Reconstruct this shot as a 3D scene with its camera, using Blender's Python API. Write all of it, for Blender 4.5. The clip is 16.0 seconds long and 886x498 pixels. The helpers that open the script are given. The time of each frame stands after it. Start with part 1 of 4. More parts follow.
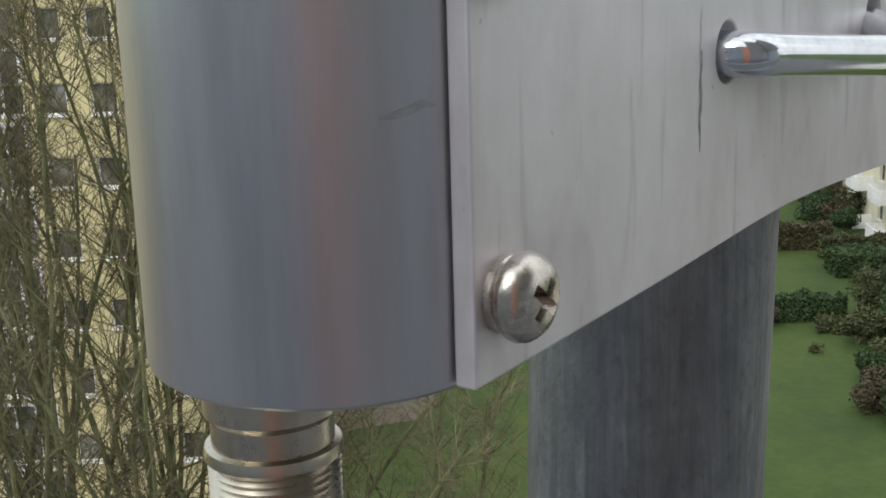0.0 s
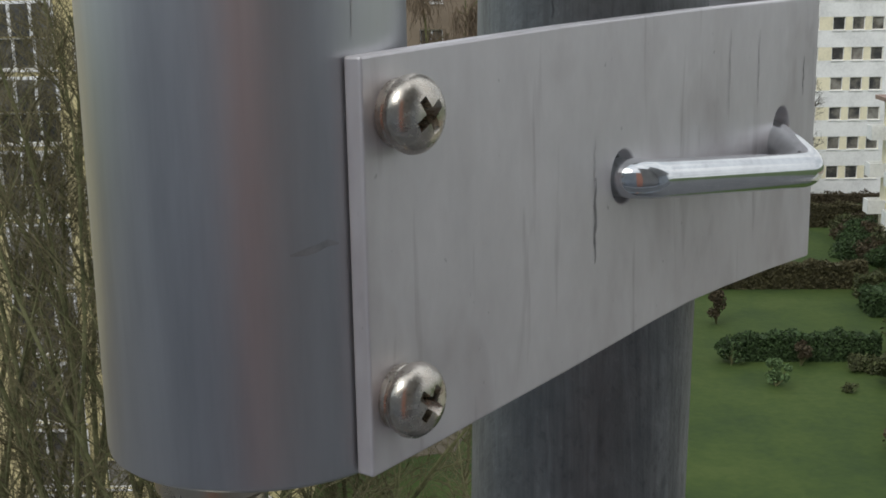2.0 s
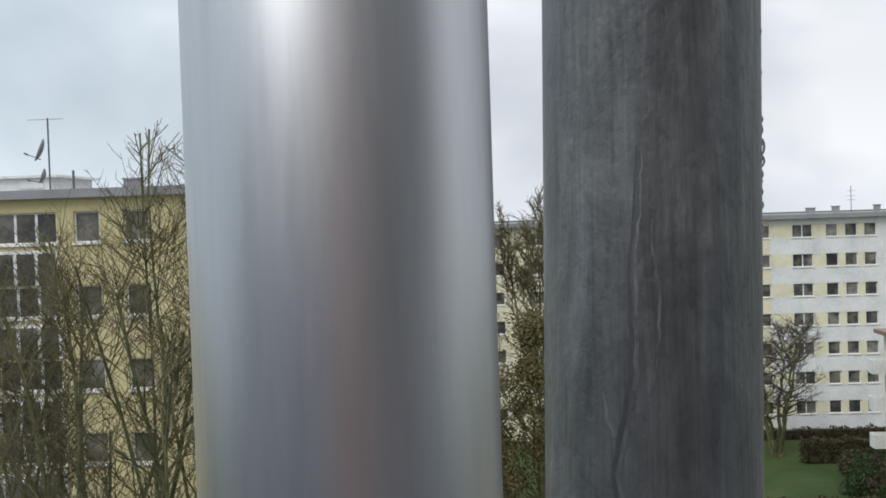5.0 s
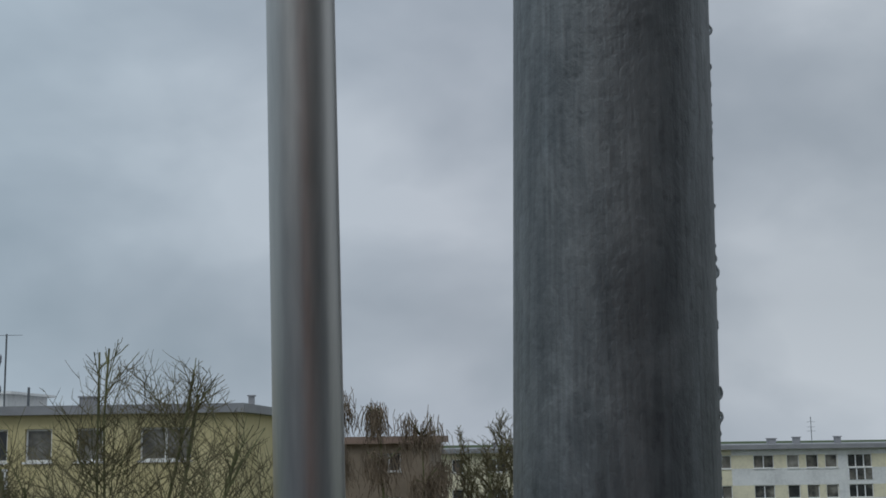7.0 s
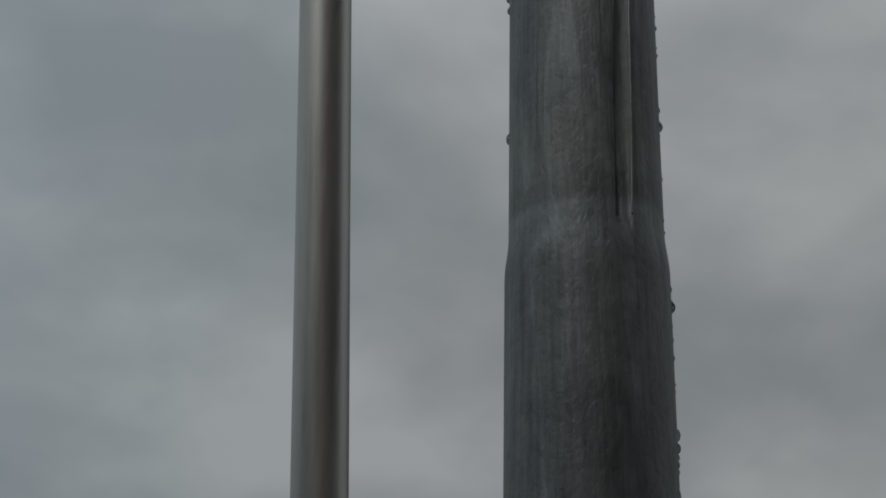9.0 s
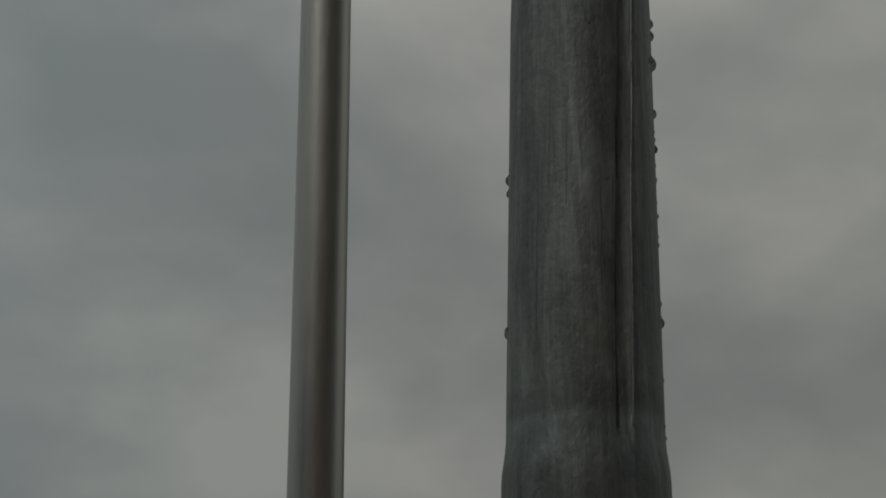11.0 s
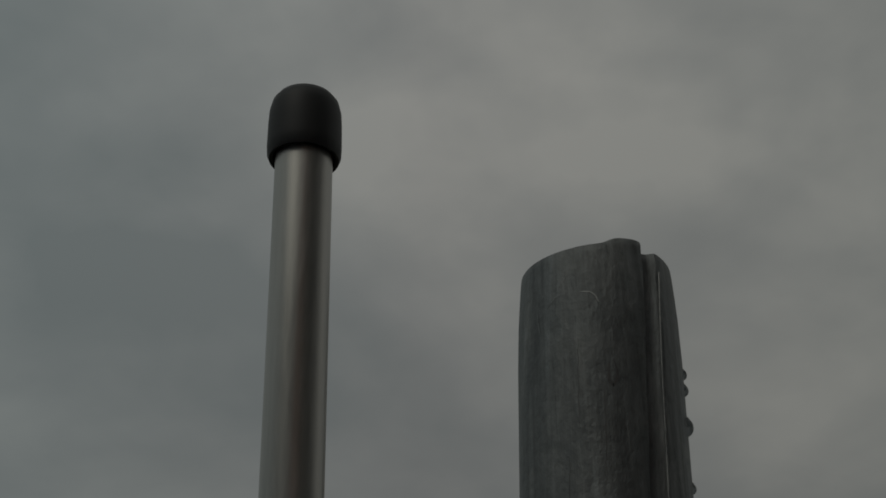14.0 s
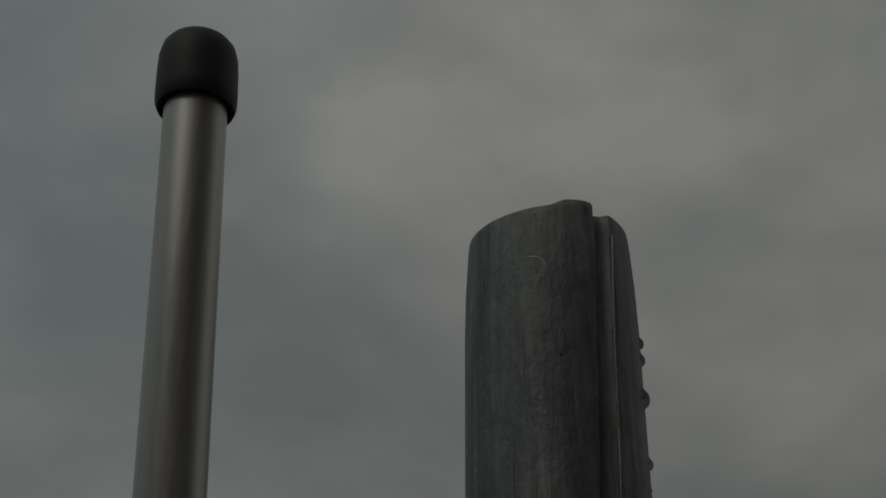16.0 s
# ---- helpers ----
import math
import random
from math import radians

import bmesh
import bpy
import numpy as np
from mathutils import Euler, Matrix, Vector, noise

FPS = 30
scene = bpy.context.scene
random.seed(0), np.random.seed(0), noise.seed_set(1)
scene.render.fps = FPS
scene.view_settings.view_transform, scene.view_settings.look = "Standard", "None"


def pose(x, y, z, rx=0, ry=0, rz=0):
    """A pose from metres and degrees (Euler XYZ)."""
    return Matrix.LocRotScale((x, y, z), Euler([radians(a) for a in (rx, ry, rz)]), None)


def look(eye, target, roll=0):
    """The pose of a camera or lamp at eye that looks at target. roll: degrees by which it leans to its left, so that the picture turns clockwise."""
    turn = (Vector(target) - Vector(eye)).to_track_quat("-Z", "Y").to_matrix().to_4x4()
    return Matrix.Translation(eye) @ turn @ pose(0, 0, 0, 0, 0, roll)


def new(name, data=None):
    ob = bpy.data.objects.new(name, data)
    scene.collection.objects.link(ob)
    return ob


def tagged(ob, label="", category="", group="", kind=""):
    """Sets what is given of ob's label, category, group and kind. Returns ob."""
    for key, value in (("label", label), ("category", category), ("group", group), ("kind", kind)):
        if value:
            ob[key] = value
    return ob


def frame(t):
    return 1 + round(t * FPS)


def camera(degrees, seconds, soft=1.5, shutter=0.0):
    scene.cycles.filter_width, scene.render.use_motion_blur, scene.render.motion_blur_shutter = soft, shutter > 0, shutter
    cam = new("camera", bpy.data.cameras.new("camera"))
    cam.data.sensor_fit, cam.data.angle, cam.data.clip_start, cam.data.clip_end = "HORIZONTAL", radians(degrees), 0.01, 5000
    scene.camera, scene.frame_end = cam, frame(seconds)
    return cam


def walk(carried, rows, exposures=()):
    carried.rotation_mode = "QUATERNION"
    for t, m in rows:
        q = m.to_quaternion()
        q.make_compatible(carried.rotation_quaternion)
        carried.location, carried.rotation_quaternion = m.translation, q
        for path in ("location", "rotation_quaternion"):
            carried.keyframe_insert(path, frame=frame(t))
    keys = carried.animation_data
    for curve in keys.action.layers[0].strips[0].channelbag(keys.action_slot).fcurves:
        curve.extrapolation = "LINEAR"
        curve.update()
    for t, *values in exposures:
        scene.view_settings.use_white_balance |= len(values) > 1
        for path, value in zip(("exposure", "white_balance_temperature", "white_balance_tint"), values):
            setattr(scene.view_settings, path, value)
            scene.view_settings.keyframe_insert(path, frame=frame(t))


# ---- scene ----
cam = camera(39.18, 16.0, soft=1.7)
walk(cam, [
    (0, pose(0.0196, -0.1558, 0.0407, 75.899, 1.549, 1.252)),
    (0.5, pose(0.0221, -0.1614, 0.0490, 76.636, 0.926, 1.113)),
    (1, pose(0.0329, -0.1732, 0.0570, 77.415, 0.653, 2.343)),
    (1.5, pose(0.0370, -0.1735, 0.0543, 77.025, 0.554, 2.302)),
    (2, pose(0.0382, -0.1814, 0.0582, 77.422, 1.011, 2.887)),
    (2.5, pose(0.0346, -0.1874, 0.0600, 77.534, 1.730, 3.286)),
    (3, pose(0.0327, -0.1932, 0.0662, 78.525, 1.688, 3.214)),
    (3.5, pose(0.0345, -0.1936, 0.0696, 79.132, 1.717, 2.973)),
    (4, pose(0.0327, -0.1910, 0.0853, 81.171, 1.821, 3.202)),
    (4.2, pose(0.0325, -0.1911, 0.0978, 82.615, 1.921, 3.286)),
    (4.5, pose(0.0278, -0.1926, 0.1185, 85.715, 1.644, 3.118)),
    (4.7, pose(0.0251, -0.1912, 0.1262, 86.858, 1.774, 3.059)),
    (6.8, pose(0.0265, -0.2060, 0.2130, 97.999, 1.194, 0.943)),
    (7, pose(0.0245, -0.2060, 0.2184, 98.582, 0.840, 0.988)),
    (7.5, pose(0.0197, -0.2167, 0.2409, 101.996, 0.436, 0.540)),
    (8, pose(0.0221, -0.2300, 0.2671, 105.029, 0.893, -0.024)),
    (8.5, pose(0.0204, -0.2454, 0.2777, 106.854, 1.092, 0.361)),
    (8.7, pose(0.0220, -0.2488, 0.2776, 109.254, 0.257, 0.242)),
    (11, pose(0.0207, -0.2611, 0.3311, 110.396, -0.331, -0.504)),
    (11.5, pose(0.0181, -0.2719, 0.3655, 110.950, -0.300, -0.955)),
    (12, pose(0.0150, -0.2648, 0.3699, 114.558, -0.089, -1.154)),
    (12.5, pose(0.0155, -0.2559, 0.3865, 116.331, 0.495, -1.293)),
    (13, pose(0.0175, -0.2425, 0.3944, 117.029, 0.012, -1.318)),
    (13.5, pose(0.0200, -0.2276, 0.4000, 118.190, 0.195, -0.723)),
    (14, pose(0.0180, -0.2236, 0.4056, 118.972, 0.195, -0.955)),
    (14.5, pose(0.0184, -0.2234, 0.4092, 119.678, 0.128, -0.502)),
    (15, pose(0.0298, -0.2255, 0.4125, 120.463, 0.520, -0.282)),
    (15.5, pose(0.0362, -0.2112, 0.4046, 119.895, 0.812, 0.277)),
    (16, pose(0.0367, -0.2020, 0.4104, 118.464, 0.969, -0.044)),
], exposures=[
    (0.0, 0.85, 6450, 9), (0.5, 0.78, 6450, 9), (1.0, 0.68, 6450, 9), (1.5, 0.48, 6450, 9), (2.0, 0.38, 6450, 9), (3.5, 0.28, 6450, 9), (4.0, 0.36, 6400, 9), (4.7, 0.36, 6350, 9), (6.8, -0.42, 5900, 6), (7.5, -0.78, 5900, 6), (8.7, -1.18, 6300, 5),
    (10.8, -1.58, 7000, 3), (12.5, -1.64, 7000, 3), (14.0, -2.0, 6950, 3), (16.0, -2.18, 6950, 3),
])

# ---- sky and light ----
GROUND = -21.7


def node(nt, kind, loc=(0, 0), **kw):
    n = nt.nodes.new(kind)
    for k, v in kw.items():
        n.inputs[k].default_value = v
    return n


def ramp(nt, stops):
    n = nt.nodes.new("ShaderNodeValToRGB")
    el = n.color_ramp.elements
    while len(el) < len(stops):
        el.new(0.5)
    for e, (p, c) in zip(el, stops):
        e.position, e.color = p, (*c, 1)
    return n


world = bpy.data.worlds.new("overcast_sky")
scene.world = world
world.use_nodes = True
wt = world.node_tree
wt.nodes.clear()
sky = wt.nodes.new("ShaderNodeTexSky")
sky.sky_type, sky.sun_disc = "NISHITA", False
sky.sun_elevation, sky.sun_rotation = radians(48), radians(216)
sky.air_density, sky.dust_density = 1.0, 3.0
tc = wt.nodes.new("ShaderNodeTexCoord")
mp = wt.nodes.new("ShaderNodeMapping")
mp.inputs["Scale"].default_value = (1.0, 1.0, 1.5)
mp.inputs["Rotation"].default_value = (0.12, 0.32, 0.0)
wt.links.new(tc.outputs["Generated"], mp.inputs["Vector"])
n1 = node(wt, "ShaderNodeTexNoise", Scale=3.4, Detail=4.0, Roughness=0.45, Distortion=0.15)
n2 = node(wt, "ShaderNodeTexNoise", Scale=8.0, Detail=5.0, Roughness=0.5, Distortion=0.3)
for n in (n1, n2):
    wt.links.new(mp.outputs["Vector"], n.inputs["Vector"])
mixn = wt.nodes.new("ShaderNodeMath")
mixn.operation = "MULTIPLY_ADD"
mixn.inputs[1].default_value = 0.25
wt.links.new(n2.outputs["Fac"], mixn.inputs[0])
wt.links.new(n1.outputs["Fac"], mixn.inputs[2])
cr = ramp(wt, [(0.46, (0.555, 0.60, 0.645)), (0.57, (0.655, 0.69, 0.735)), (0.67, (0.765, 0.795, 0.835)), (0.78, (0.93, 0.95, 0.98))])
wt.links.new(mixn.outputs[0], cr.inputs["Fac"])
# an overcast sky grows brighter towards the zenith; its clouds are cooler to the west, warmer to the east
sx = wt.nodes.new("ShaderNodeSeparateXYZ")
wt.links.new(tc.outputs["Generated"], sx.inputs[0])
high = ramp(wt, [(0.0, (1.0, 1.0, 1.0)), (0.10, (0.85, 0.85, 0.85)), (0.25, (0.87, 0.87, 0.87)), (0.50, (1.06, 1.06, 1.06)), (0.70, (1.20, 1.20, 1.20)), (1.0, (1.28, 1.28, 1.28))])
wt.links.new(sx.outputs["Z"], high.inputs["Fac"])
east = wt.nodes.new("ShaderNodeMapRange")
east.inputs["From Min"].default_value, east.inputs["From Max"].default_value = -0.35, 0.35
wt.links.new(sx.outputs["X"], east.inputs["Value"])
tint = ramp(wt, [(0.0, (0.955, 1.01, 1.03)), (0.5, (1.02, 0.995, 0.995)), (1.0, (0.955, 0.94, 0.925))])
wt.links.new(east.outputs["Result"], tint.inputs["Fac"])
col_ = cr.outputs["Color"]
for extra in (high, tint):
    mu = wt.nodes.new("ShaderNodeMixRGB")
    mu.blend_type = "MULTIPLY"
    mu.inputs["Fac"].default_value = 1.0
    wt.links.new(col_, mu.inputs["Color1"])
    wt.links.new(extra.outputs["Color"], mu.inputs["Color2"])
    col_ = mu.outputs["Color"]
cl = wt.nodes.new("ShaderNodeBackground")
cl.inputs["Strength"].default_value = 1.0
wt.links.new(col_, cl.inputs["Color"])
sk = wt.nodes.new("ShaderNodeBackground")
sk.inputs["Strength"].default_value = 0.05
wt.links.new(sky.outputs["Color"], sk.inputs["Color"])
mx = wt.nodes.new("ShaderNodeMixShader")
mx.inputs["Fac"].default_value = 0.88
wt.links.new(sk.outputs[0], mx.inputs[1])
wt.links.new(cl.outputs[0], mx.inputs[2])
wo = wt.nodes.new("ShaderNodeOutputWorld")
wt.links.new(mx.outputs[0], wo.inputs["Surface"])

sun = new("sun", bpy.data.lights.new("sun", "SUN"))
sun.data.energy, sun.data.angle, sun.data.color = 0.85, radians(30), (1.0, 0.97, 0.93)
sun.matrix_world = look((-16, -22, 30), (0, 0, 0))


# ---- materials ----
def material(name, base, rough=0.6, metal=0.0, stops=None, scale=20.0, stretch=(1, 1, 1), bump=0.0, bump_scale=None, fine=None, spread=0.0, rough_var=0.0):
    """A surface with a colour that varies by coarse and fine noise, and a relief."""
    m = bpy.data.materials.new(name)
    m.use_nodes = True
    nt = m.node_tree
    b = nt.nodes["Principled BSDF"]
    b.inputs["Roughness"].default_value = rough
    b.inputs["Metallic"].default_value = metal
    co = nt.nodes.new("ShaderNodeTexCoord")
    mpn = nt.nodes.new("ShaderNodeMapping")
    mpn.inputs["Scale"].default_value = stretch
    nt.links.new(co.outputs["Object"], mpn.inputs["Vector"])
    na = node(nt, "ShaderNodeTexNoise", Scale=scale, Detail=6.0, Roughness=0.6)
    nb = node(nt, "ShaderNodeTexNoise", Scale=fine or scale * 7, Detail=3.0, Roughness=0.6)
    for n in (na, nb):
        nt.links.new(mpn.outputs["Vector"], n.inputs["Vector"])
    ad = nt.nodes.new("ShaderNodeMath")
    ad.operation = "MULTIPLY_ADD"
    ad.inputs[1].default_value = 0.4
    nt.links.new(nb.outputs["Fac"], ad.inputs[0])
    nt.links.new(na.outputs["Fac"], ad.inputs[2])
    if stops is None:
        stops = [(0.45, tuple(c * 0.82 for c in base)), (0.7, base), (0.95, tuple(min(1, c * 1.12) for c in base))]
    r = ramp(nt, stops)
    nt.links.new(ad.outputs[0], r.inputs["Fac"])
    col = r.outputs["Color"]
    if spread:
        oi = nt.nodes.new("ShaderNodeNewGeometry")
        hs = nt.nodes.new("ShaderNodeHueSaturation")
        mm = nt.nodes.new("ShaderNodeMapRange")
        mm.inputs["To Min"].default_value, mm.inputs["To Max"].default_value = 1 - spread, 1 + spread
        nt.links.new(oi.outputs["Random Per Island"], mm.inputs["Value"])
        nt.links.new(mm.outputs["Result"], hs.inputs["Value"])
        nt.links.new(col, hs.inputs["Color"])
        col = hs.outputs["Color"]
    nt.links.new(col, b.inputs["Base Color"])
    if rough_var:
        mr = nt.nodes.new("ShaderNodeMapRange")
        mr.inputs["From Min"].default_value, mr.inputs["From Max"].default_value = 0.4, 1.0
        mr.inputs["To Min"].default_value, mr.inputs["To Max"].default_value = rough - rough_var, rough + rough_var
        nt.links.new(ad.outputs[0], mr.inputs["Value"])
        nt.links.new(mr.outputs["Result"], b.inputs["Roughness"])
    if bump:
        bp = nt.nodes.new("ShaderNodeBump")
        bp.inputs["Strength"].default_value = bump
        bp.inputs["Distance"].default_value = bump_scale or 0.01
        nt.links.new(ad.outputs[0], bp.inputs["Height"])
        nt.links.new(bp.outputs["Normal"], b.inputs["Normal"])
    return m


M_ALU = material("drawn_aluminium", (0.53, 0.535, 0.55), 0.41, 1.0, scale=9, stretch=(6, 6, 0.6), rough_var=0.04)
M_WHIP = material("thin_aluminium", (0.50, 0.485, 0.46), 0.42, 1.0, scale=60, stretch=(3, 3, 0.25), bump=0.05, bump_scale=0.0004, rough_var=0.08)
M_PLATE = material("sheet_aluminium", (0.56, 0.55, 0.56), 0.48, 0.6, stops=[(0.48, (0.60, 0.575, 0.595)), (0.60, (0.68, 0.655, 0.675)), (0.72, (0.715, 0.695, 0.71)), (0.9, (0.77, 0.75, 0.765))], scale=22, stretch=(1.7, 1.7, 0.85), bump=0.03, bump_scale=0.0006, rough_var=0.06)


def streaked(m):
    """Lays soft upright dirt runs and small spots over a sheet's colour."""
    nt = m.node_tree
    b = nt.nodes["Principled BSDF"]
    col = b.inputs["Base Color"].links[0].from_socket
    co = [n for n in nt.nodes if n.type == "TEX_COORD"][0]

    def layer(stretch, scale, stops, warp=0.0):
        mpn = nt.nodes.new("ShaderNodeMapping")
        mpn.inputs["Scale"].default_value = stretch
        nt.links.new(co.outputs["Object"], mpn.inputs["Vector"])
        n = node(nt, "ShaderNodeTexNoise", Scale=scale, Detail=3.0, Roughness=0.5, Distortion=warp)
        nt.links.new(mpn.outputs["Vector"], n.inputs["Vector"])
        r = ramp(nt, stops)
        nt.links.new(n.outputs["Fac"], r.inputs["Fac"])
        return r.outputs["Color"]

    for lay in (layer((1, 1, 0.10), 230, [(0.22, (0.72, 0.70, 0.70)), (0.37, (1, 1, 1))], 0.5),
                layer((1, 1, 0.45), 55, [(0.28, (0.84, 0.82, 0.815)), (0.50, (1, 1, 1))], 0.8),
                layer((1, 1, 0.7), 520, [(0.20, (0.55, 0.54, 0.54)), (0.28, (1, 1, 1))])):
        n = nt.nodes.new("ShaderNodeMixRGB")
        n.blend_type = "MULTIPLY"
        n.inputs["Fac"].default_value = 1.0
        nt.links.new(col, n.inputs["Color1"])
        nt.links.new(lay, n.inputs["Color2"])
        col = n.outputs["Color"]
    nt.links.new(col, b.inputs["Base Color"])


streaked(M_PLATE)


def zinc():
    """Weathered galvanised pipe: blotches, fine vertical drawing lines, pits and run marks."""
    m = bpy.data.materials.new("galvanised_steel")
    m.use_nodes = True
    nt = m.node_tree
    b = nt.nodes["Principled BSDF"]
    b.inputs["Metallic"].default_value = 0.66
    co = nt.nodes.new("ShaderNodeTexCoord")

    def noise_at(stretch, scale, detail, rough=0.6, warp=0.0):
        mpn = nt.nodes.new("ShaderNodeMapping")
        mpn.inputs["Scale"].default_value = stretch
        nt.links.new(co.outputs["Object"], mpn.inputs["Vector"])
        n = node(nt, "ShaderNodeTexNoise", Scale=scale, Detail=detail, Roughness=rough, Distortion=warp)
        nt.links.new(mpn.outputs["Vector"], n.inputs["Vector"])
        return n.outputs["Fac"]

    def grade(src, stops):
        r = ramp(nt, stops)
        nt.links.new(src, r.inputs["Fac"])
        return r.outputs["Color"]

    def times(a, c, fac=1.0, mode="MULTIPLY"):
        n = nt.nodes.new("ShaderNodeMixRGB")
        n.blend_type = mode
        n.inputs["Fac"].default_value = fac
        nt.links.new(a, n.inputs["Color1"])
        nt.links.new(c, n.inputs["Color2"])
        return n.outputs["Color"]

    blotch = noise_at((1.5, 1.5, 0.9), 42, 7, 0.68, 0.4)
    lines = noise_at((1, 1, 0.025), 900, 3, 0.6)
    pits = noise_at((1, 1, 0.7), 420, 3, 0.6)
    runs = noise_at((1, 1, 0.10), 120, 4, 0.55, 1.2)
    col = grade(blotch, [(0.34, (0.150, 0.158, 0.160)), (0.48, (0.196, 0.206, 0.208)), (0.60, (0.236, 0.245, 0.245)), (0.72, (0.33, 0.342, 0.338))])
    col = times(col, grade(lines, [(0.36, (0.55, 0.55, 0.55)), (0.5, (0.95, 0.95, 0.95)), (0.66, (1.15, 1.15, 1.15))]), 0.32)
    col = times(col, grade(pits, [(0.31, (0.6, 0.6, 0.6)), (0.44, (1, 1, 1)), (0.62, (1, 1, 1)), (0.72, (1.35, 1.35, 1.35))]), 0.45)
    col = times(col, grade(runs, [(0.40, (0.72, 0.73, 0.74)), (0.5, (1, 1, 1)), (0.56, (1, 1, 1)), (0.66, (1.40, 1.42, 1.43))]), 0.6)
    # rubbed bands where the narrow tube enters the wide one
    sp = nt.nodes.new("ShaderNodeSeparateXYZ")
    nt.links.new(co.outputs["Object"], sp.inputs[0])
    wv = nt.nodes.new("ShaderNodeMath")
    wv.operation = "MULTIPLY_ADD"
    wv.inputs[1].default_value = 0.012
    nt.links.new(blotch, wv.inputs[0])
    nt.links.new(sp.outputs["Z"], wv.inputs[2])
    hb = nt.nodes.new("ShaderNodeMapRange")
    hb.inputs["From Min"].default_value, hb.inputs["From Max"].default_value = 0.390, 0.450
    nt.links.new(wv.outputs[0], hb.inputs["Value"])
    col = times(col, grade(hb.outputs["Result"], [(0.14, (1, 1, 1)), (0.27, (1.16, 1.20, 1.21)), (0.39, (1.30, 1.34, 1.34)), (0.44, (0.93, 0.93, 0.92)), (0.52, (0.93, 0.93, 0.91)), (0.58, (1.10, 1.11, 1.09)), (0.74, (1.08, 1.07, 1.0)), (0.95, (1, 1, 1))]))
    nt.links.new(col, b.inputs["Base Color"])
    mr = nt.nodes.new("ShaderNodeMapRange")
    mr.inputs["From Min"].default_value, mr.inputs["From Max"].default_value = 0.3, 0.7
    mr.inputs["To Min"].default_value, mr.inputs["To Max"].default_value = 0.46, 0.66
    nt.links.new(blotch, mr.inputs["Value"])
    nt.links.new(mr.outputs["Result"], b.inputs["Roughness"])
    last = None
    for src, dist in ((lines, 0.00016), (pits, 0.0004), (blotch, 0.0006)):
        bp = nt.nodes.new("ShaderNodeBump")
        bp.inputs["Strength"].default_value, bp.inputs["Distance"].default_value = 0.7, dist
        nt.links.new(src, bp.inputs["Height"])
        if last:
            nt.links.new(last, bp.inputs["Normal"])
        last = bp.outputs["Normal"]
    nt.links.new(last, b.inputs["Normal"])
    return m


M_ZINC = zinc()
M_NICKEL = material("nickel_steel", (0.50, 0.46, 0.40), 0.27, 1.0, stops=[(0.42, (0.20, 0.175, 0.135)), (0.58, (0.44, 0.40, 0.34)), (0.8, (0.60, 0.56, 0.50))], scale=170, rough_var=0.10)
M_CHROME = material("zinc_plated_rod", (0.66, 0.68, 0.69), 0.11, 1.0, scale=90, bump=0.04, bump_scale=0.0003, rough_var=0.03)
M_BRASS = material("dull_nickel_brass", (0.50, 0.45, 0.36), 0.3, 1.0, scale=90, rough_var=0.08)
M_BLACK = material("black_rubber", (0.018, 0.018, 0.02), 0.55, 0.0, scale=150, bump=0.1, bump_scale=0.0003)
M_GAL_WHITE = material("zinc_clamp", (0.72, 0.74, 0.75), 0.42, 0.7, scale=60)
# M_DARK goes on the hole cutters only, a dark colour for shade inside holes
M_DARK = material("hole_shade", (0.09, 0.085, 0.085), 0.7, 0.3, scale=300)
M_WORN = material("worn_zinc", (0.27, 0.28, 0.28), 0.5, 0.7, stops=[(0.5, (0.16, 0.166, 0.17)), (0.62, (0.23, 0.236, 0.24)), (0.8, (0.33, 0.335, 0.33))], scale=160, stretch=(1, 1, 0.5), bump=0.3, bump_scale=0.0003)
M_TUBE_DIRT = material("tube_dirt", (0.44, 0.43, 0.43), 0.42, 0.95, scale=400)
M_SCRATCH = material("worn_scratch", (0.30, 0.295, 0.295), 0.6, 0.5, scale=300)
M_STREAK = material("faint_streak", (0.60, 0.585, 0.59), 0.52, 0.6, scale=200)
M_SMEAR = material("thin_dirt", (0.13, 0.13, 0.13), 0.5, 0.75, scale=400)
M_RUN = material("damp_run", (0.15, 0.155, 0.158), 0.5, 0.7, scale=300)
M_WATER = bpy.data.materials.new("rain_water")
M_WATER.use_nodes = True
_b = M_WATER.node_tree.nodes["Principled BSDF"]
_b.inputs["Base Color"].default_value = (0.9, 0.93, 0.95, 1)
_b.inputs["Roughness"].default_value, _b.inputs["IOR"].default_value = 0.03, 1.33
_b.inputs["Transmission Weight"].default_value = 1.0

M_GRASS = material("lawn", (0.07, 0.13, 0.02), 0.9, 0.0, stops=[(0.40, (0.015, 0.037, 0.003)), (0.60, (0.029, 0.056, 0.005)), (0.72, (0.038, 0.067, 0.006)), (0.88, (0.052, 0.080, 0.011))], scale=0.22, fine=2.5, bump=0.6, bump_scale=0.1)
M_YELLOW = material("yellow_render", (0.80, 0.74, 0.54), 0.85, 0.0, scale=0.5, fine=4)
M_PALE = material("pale_yellow_render", (0.78, 0.73, 0.55), 0.85, 0.0, scale=0.5, fine=4)
M_WHITE = material("white_render", (0.80, 0.80, 0.78), 0.85, 0.0, scale=0.5, fine=4)
M_OCHRE = material("weathered_yellow_render", (0.62, 0.54, 0.28), 0.85, 0.0, stops=[(0.4, (0.42, 0.36, 0.18)), (0.6, (0.58, 0.50, 0.26)), (0.9, (0.66, 0.58, 0.33))], scale=0.4, fine=3)
M_BROWN = material("brown_render", (0.27, 0.215, 0.16), 0.85, 0.0, scale=0.4, fine=3)
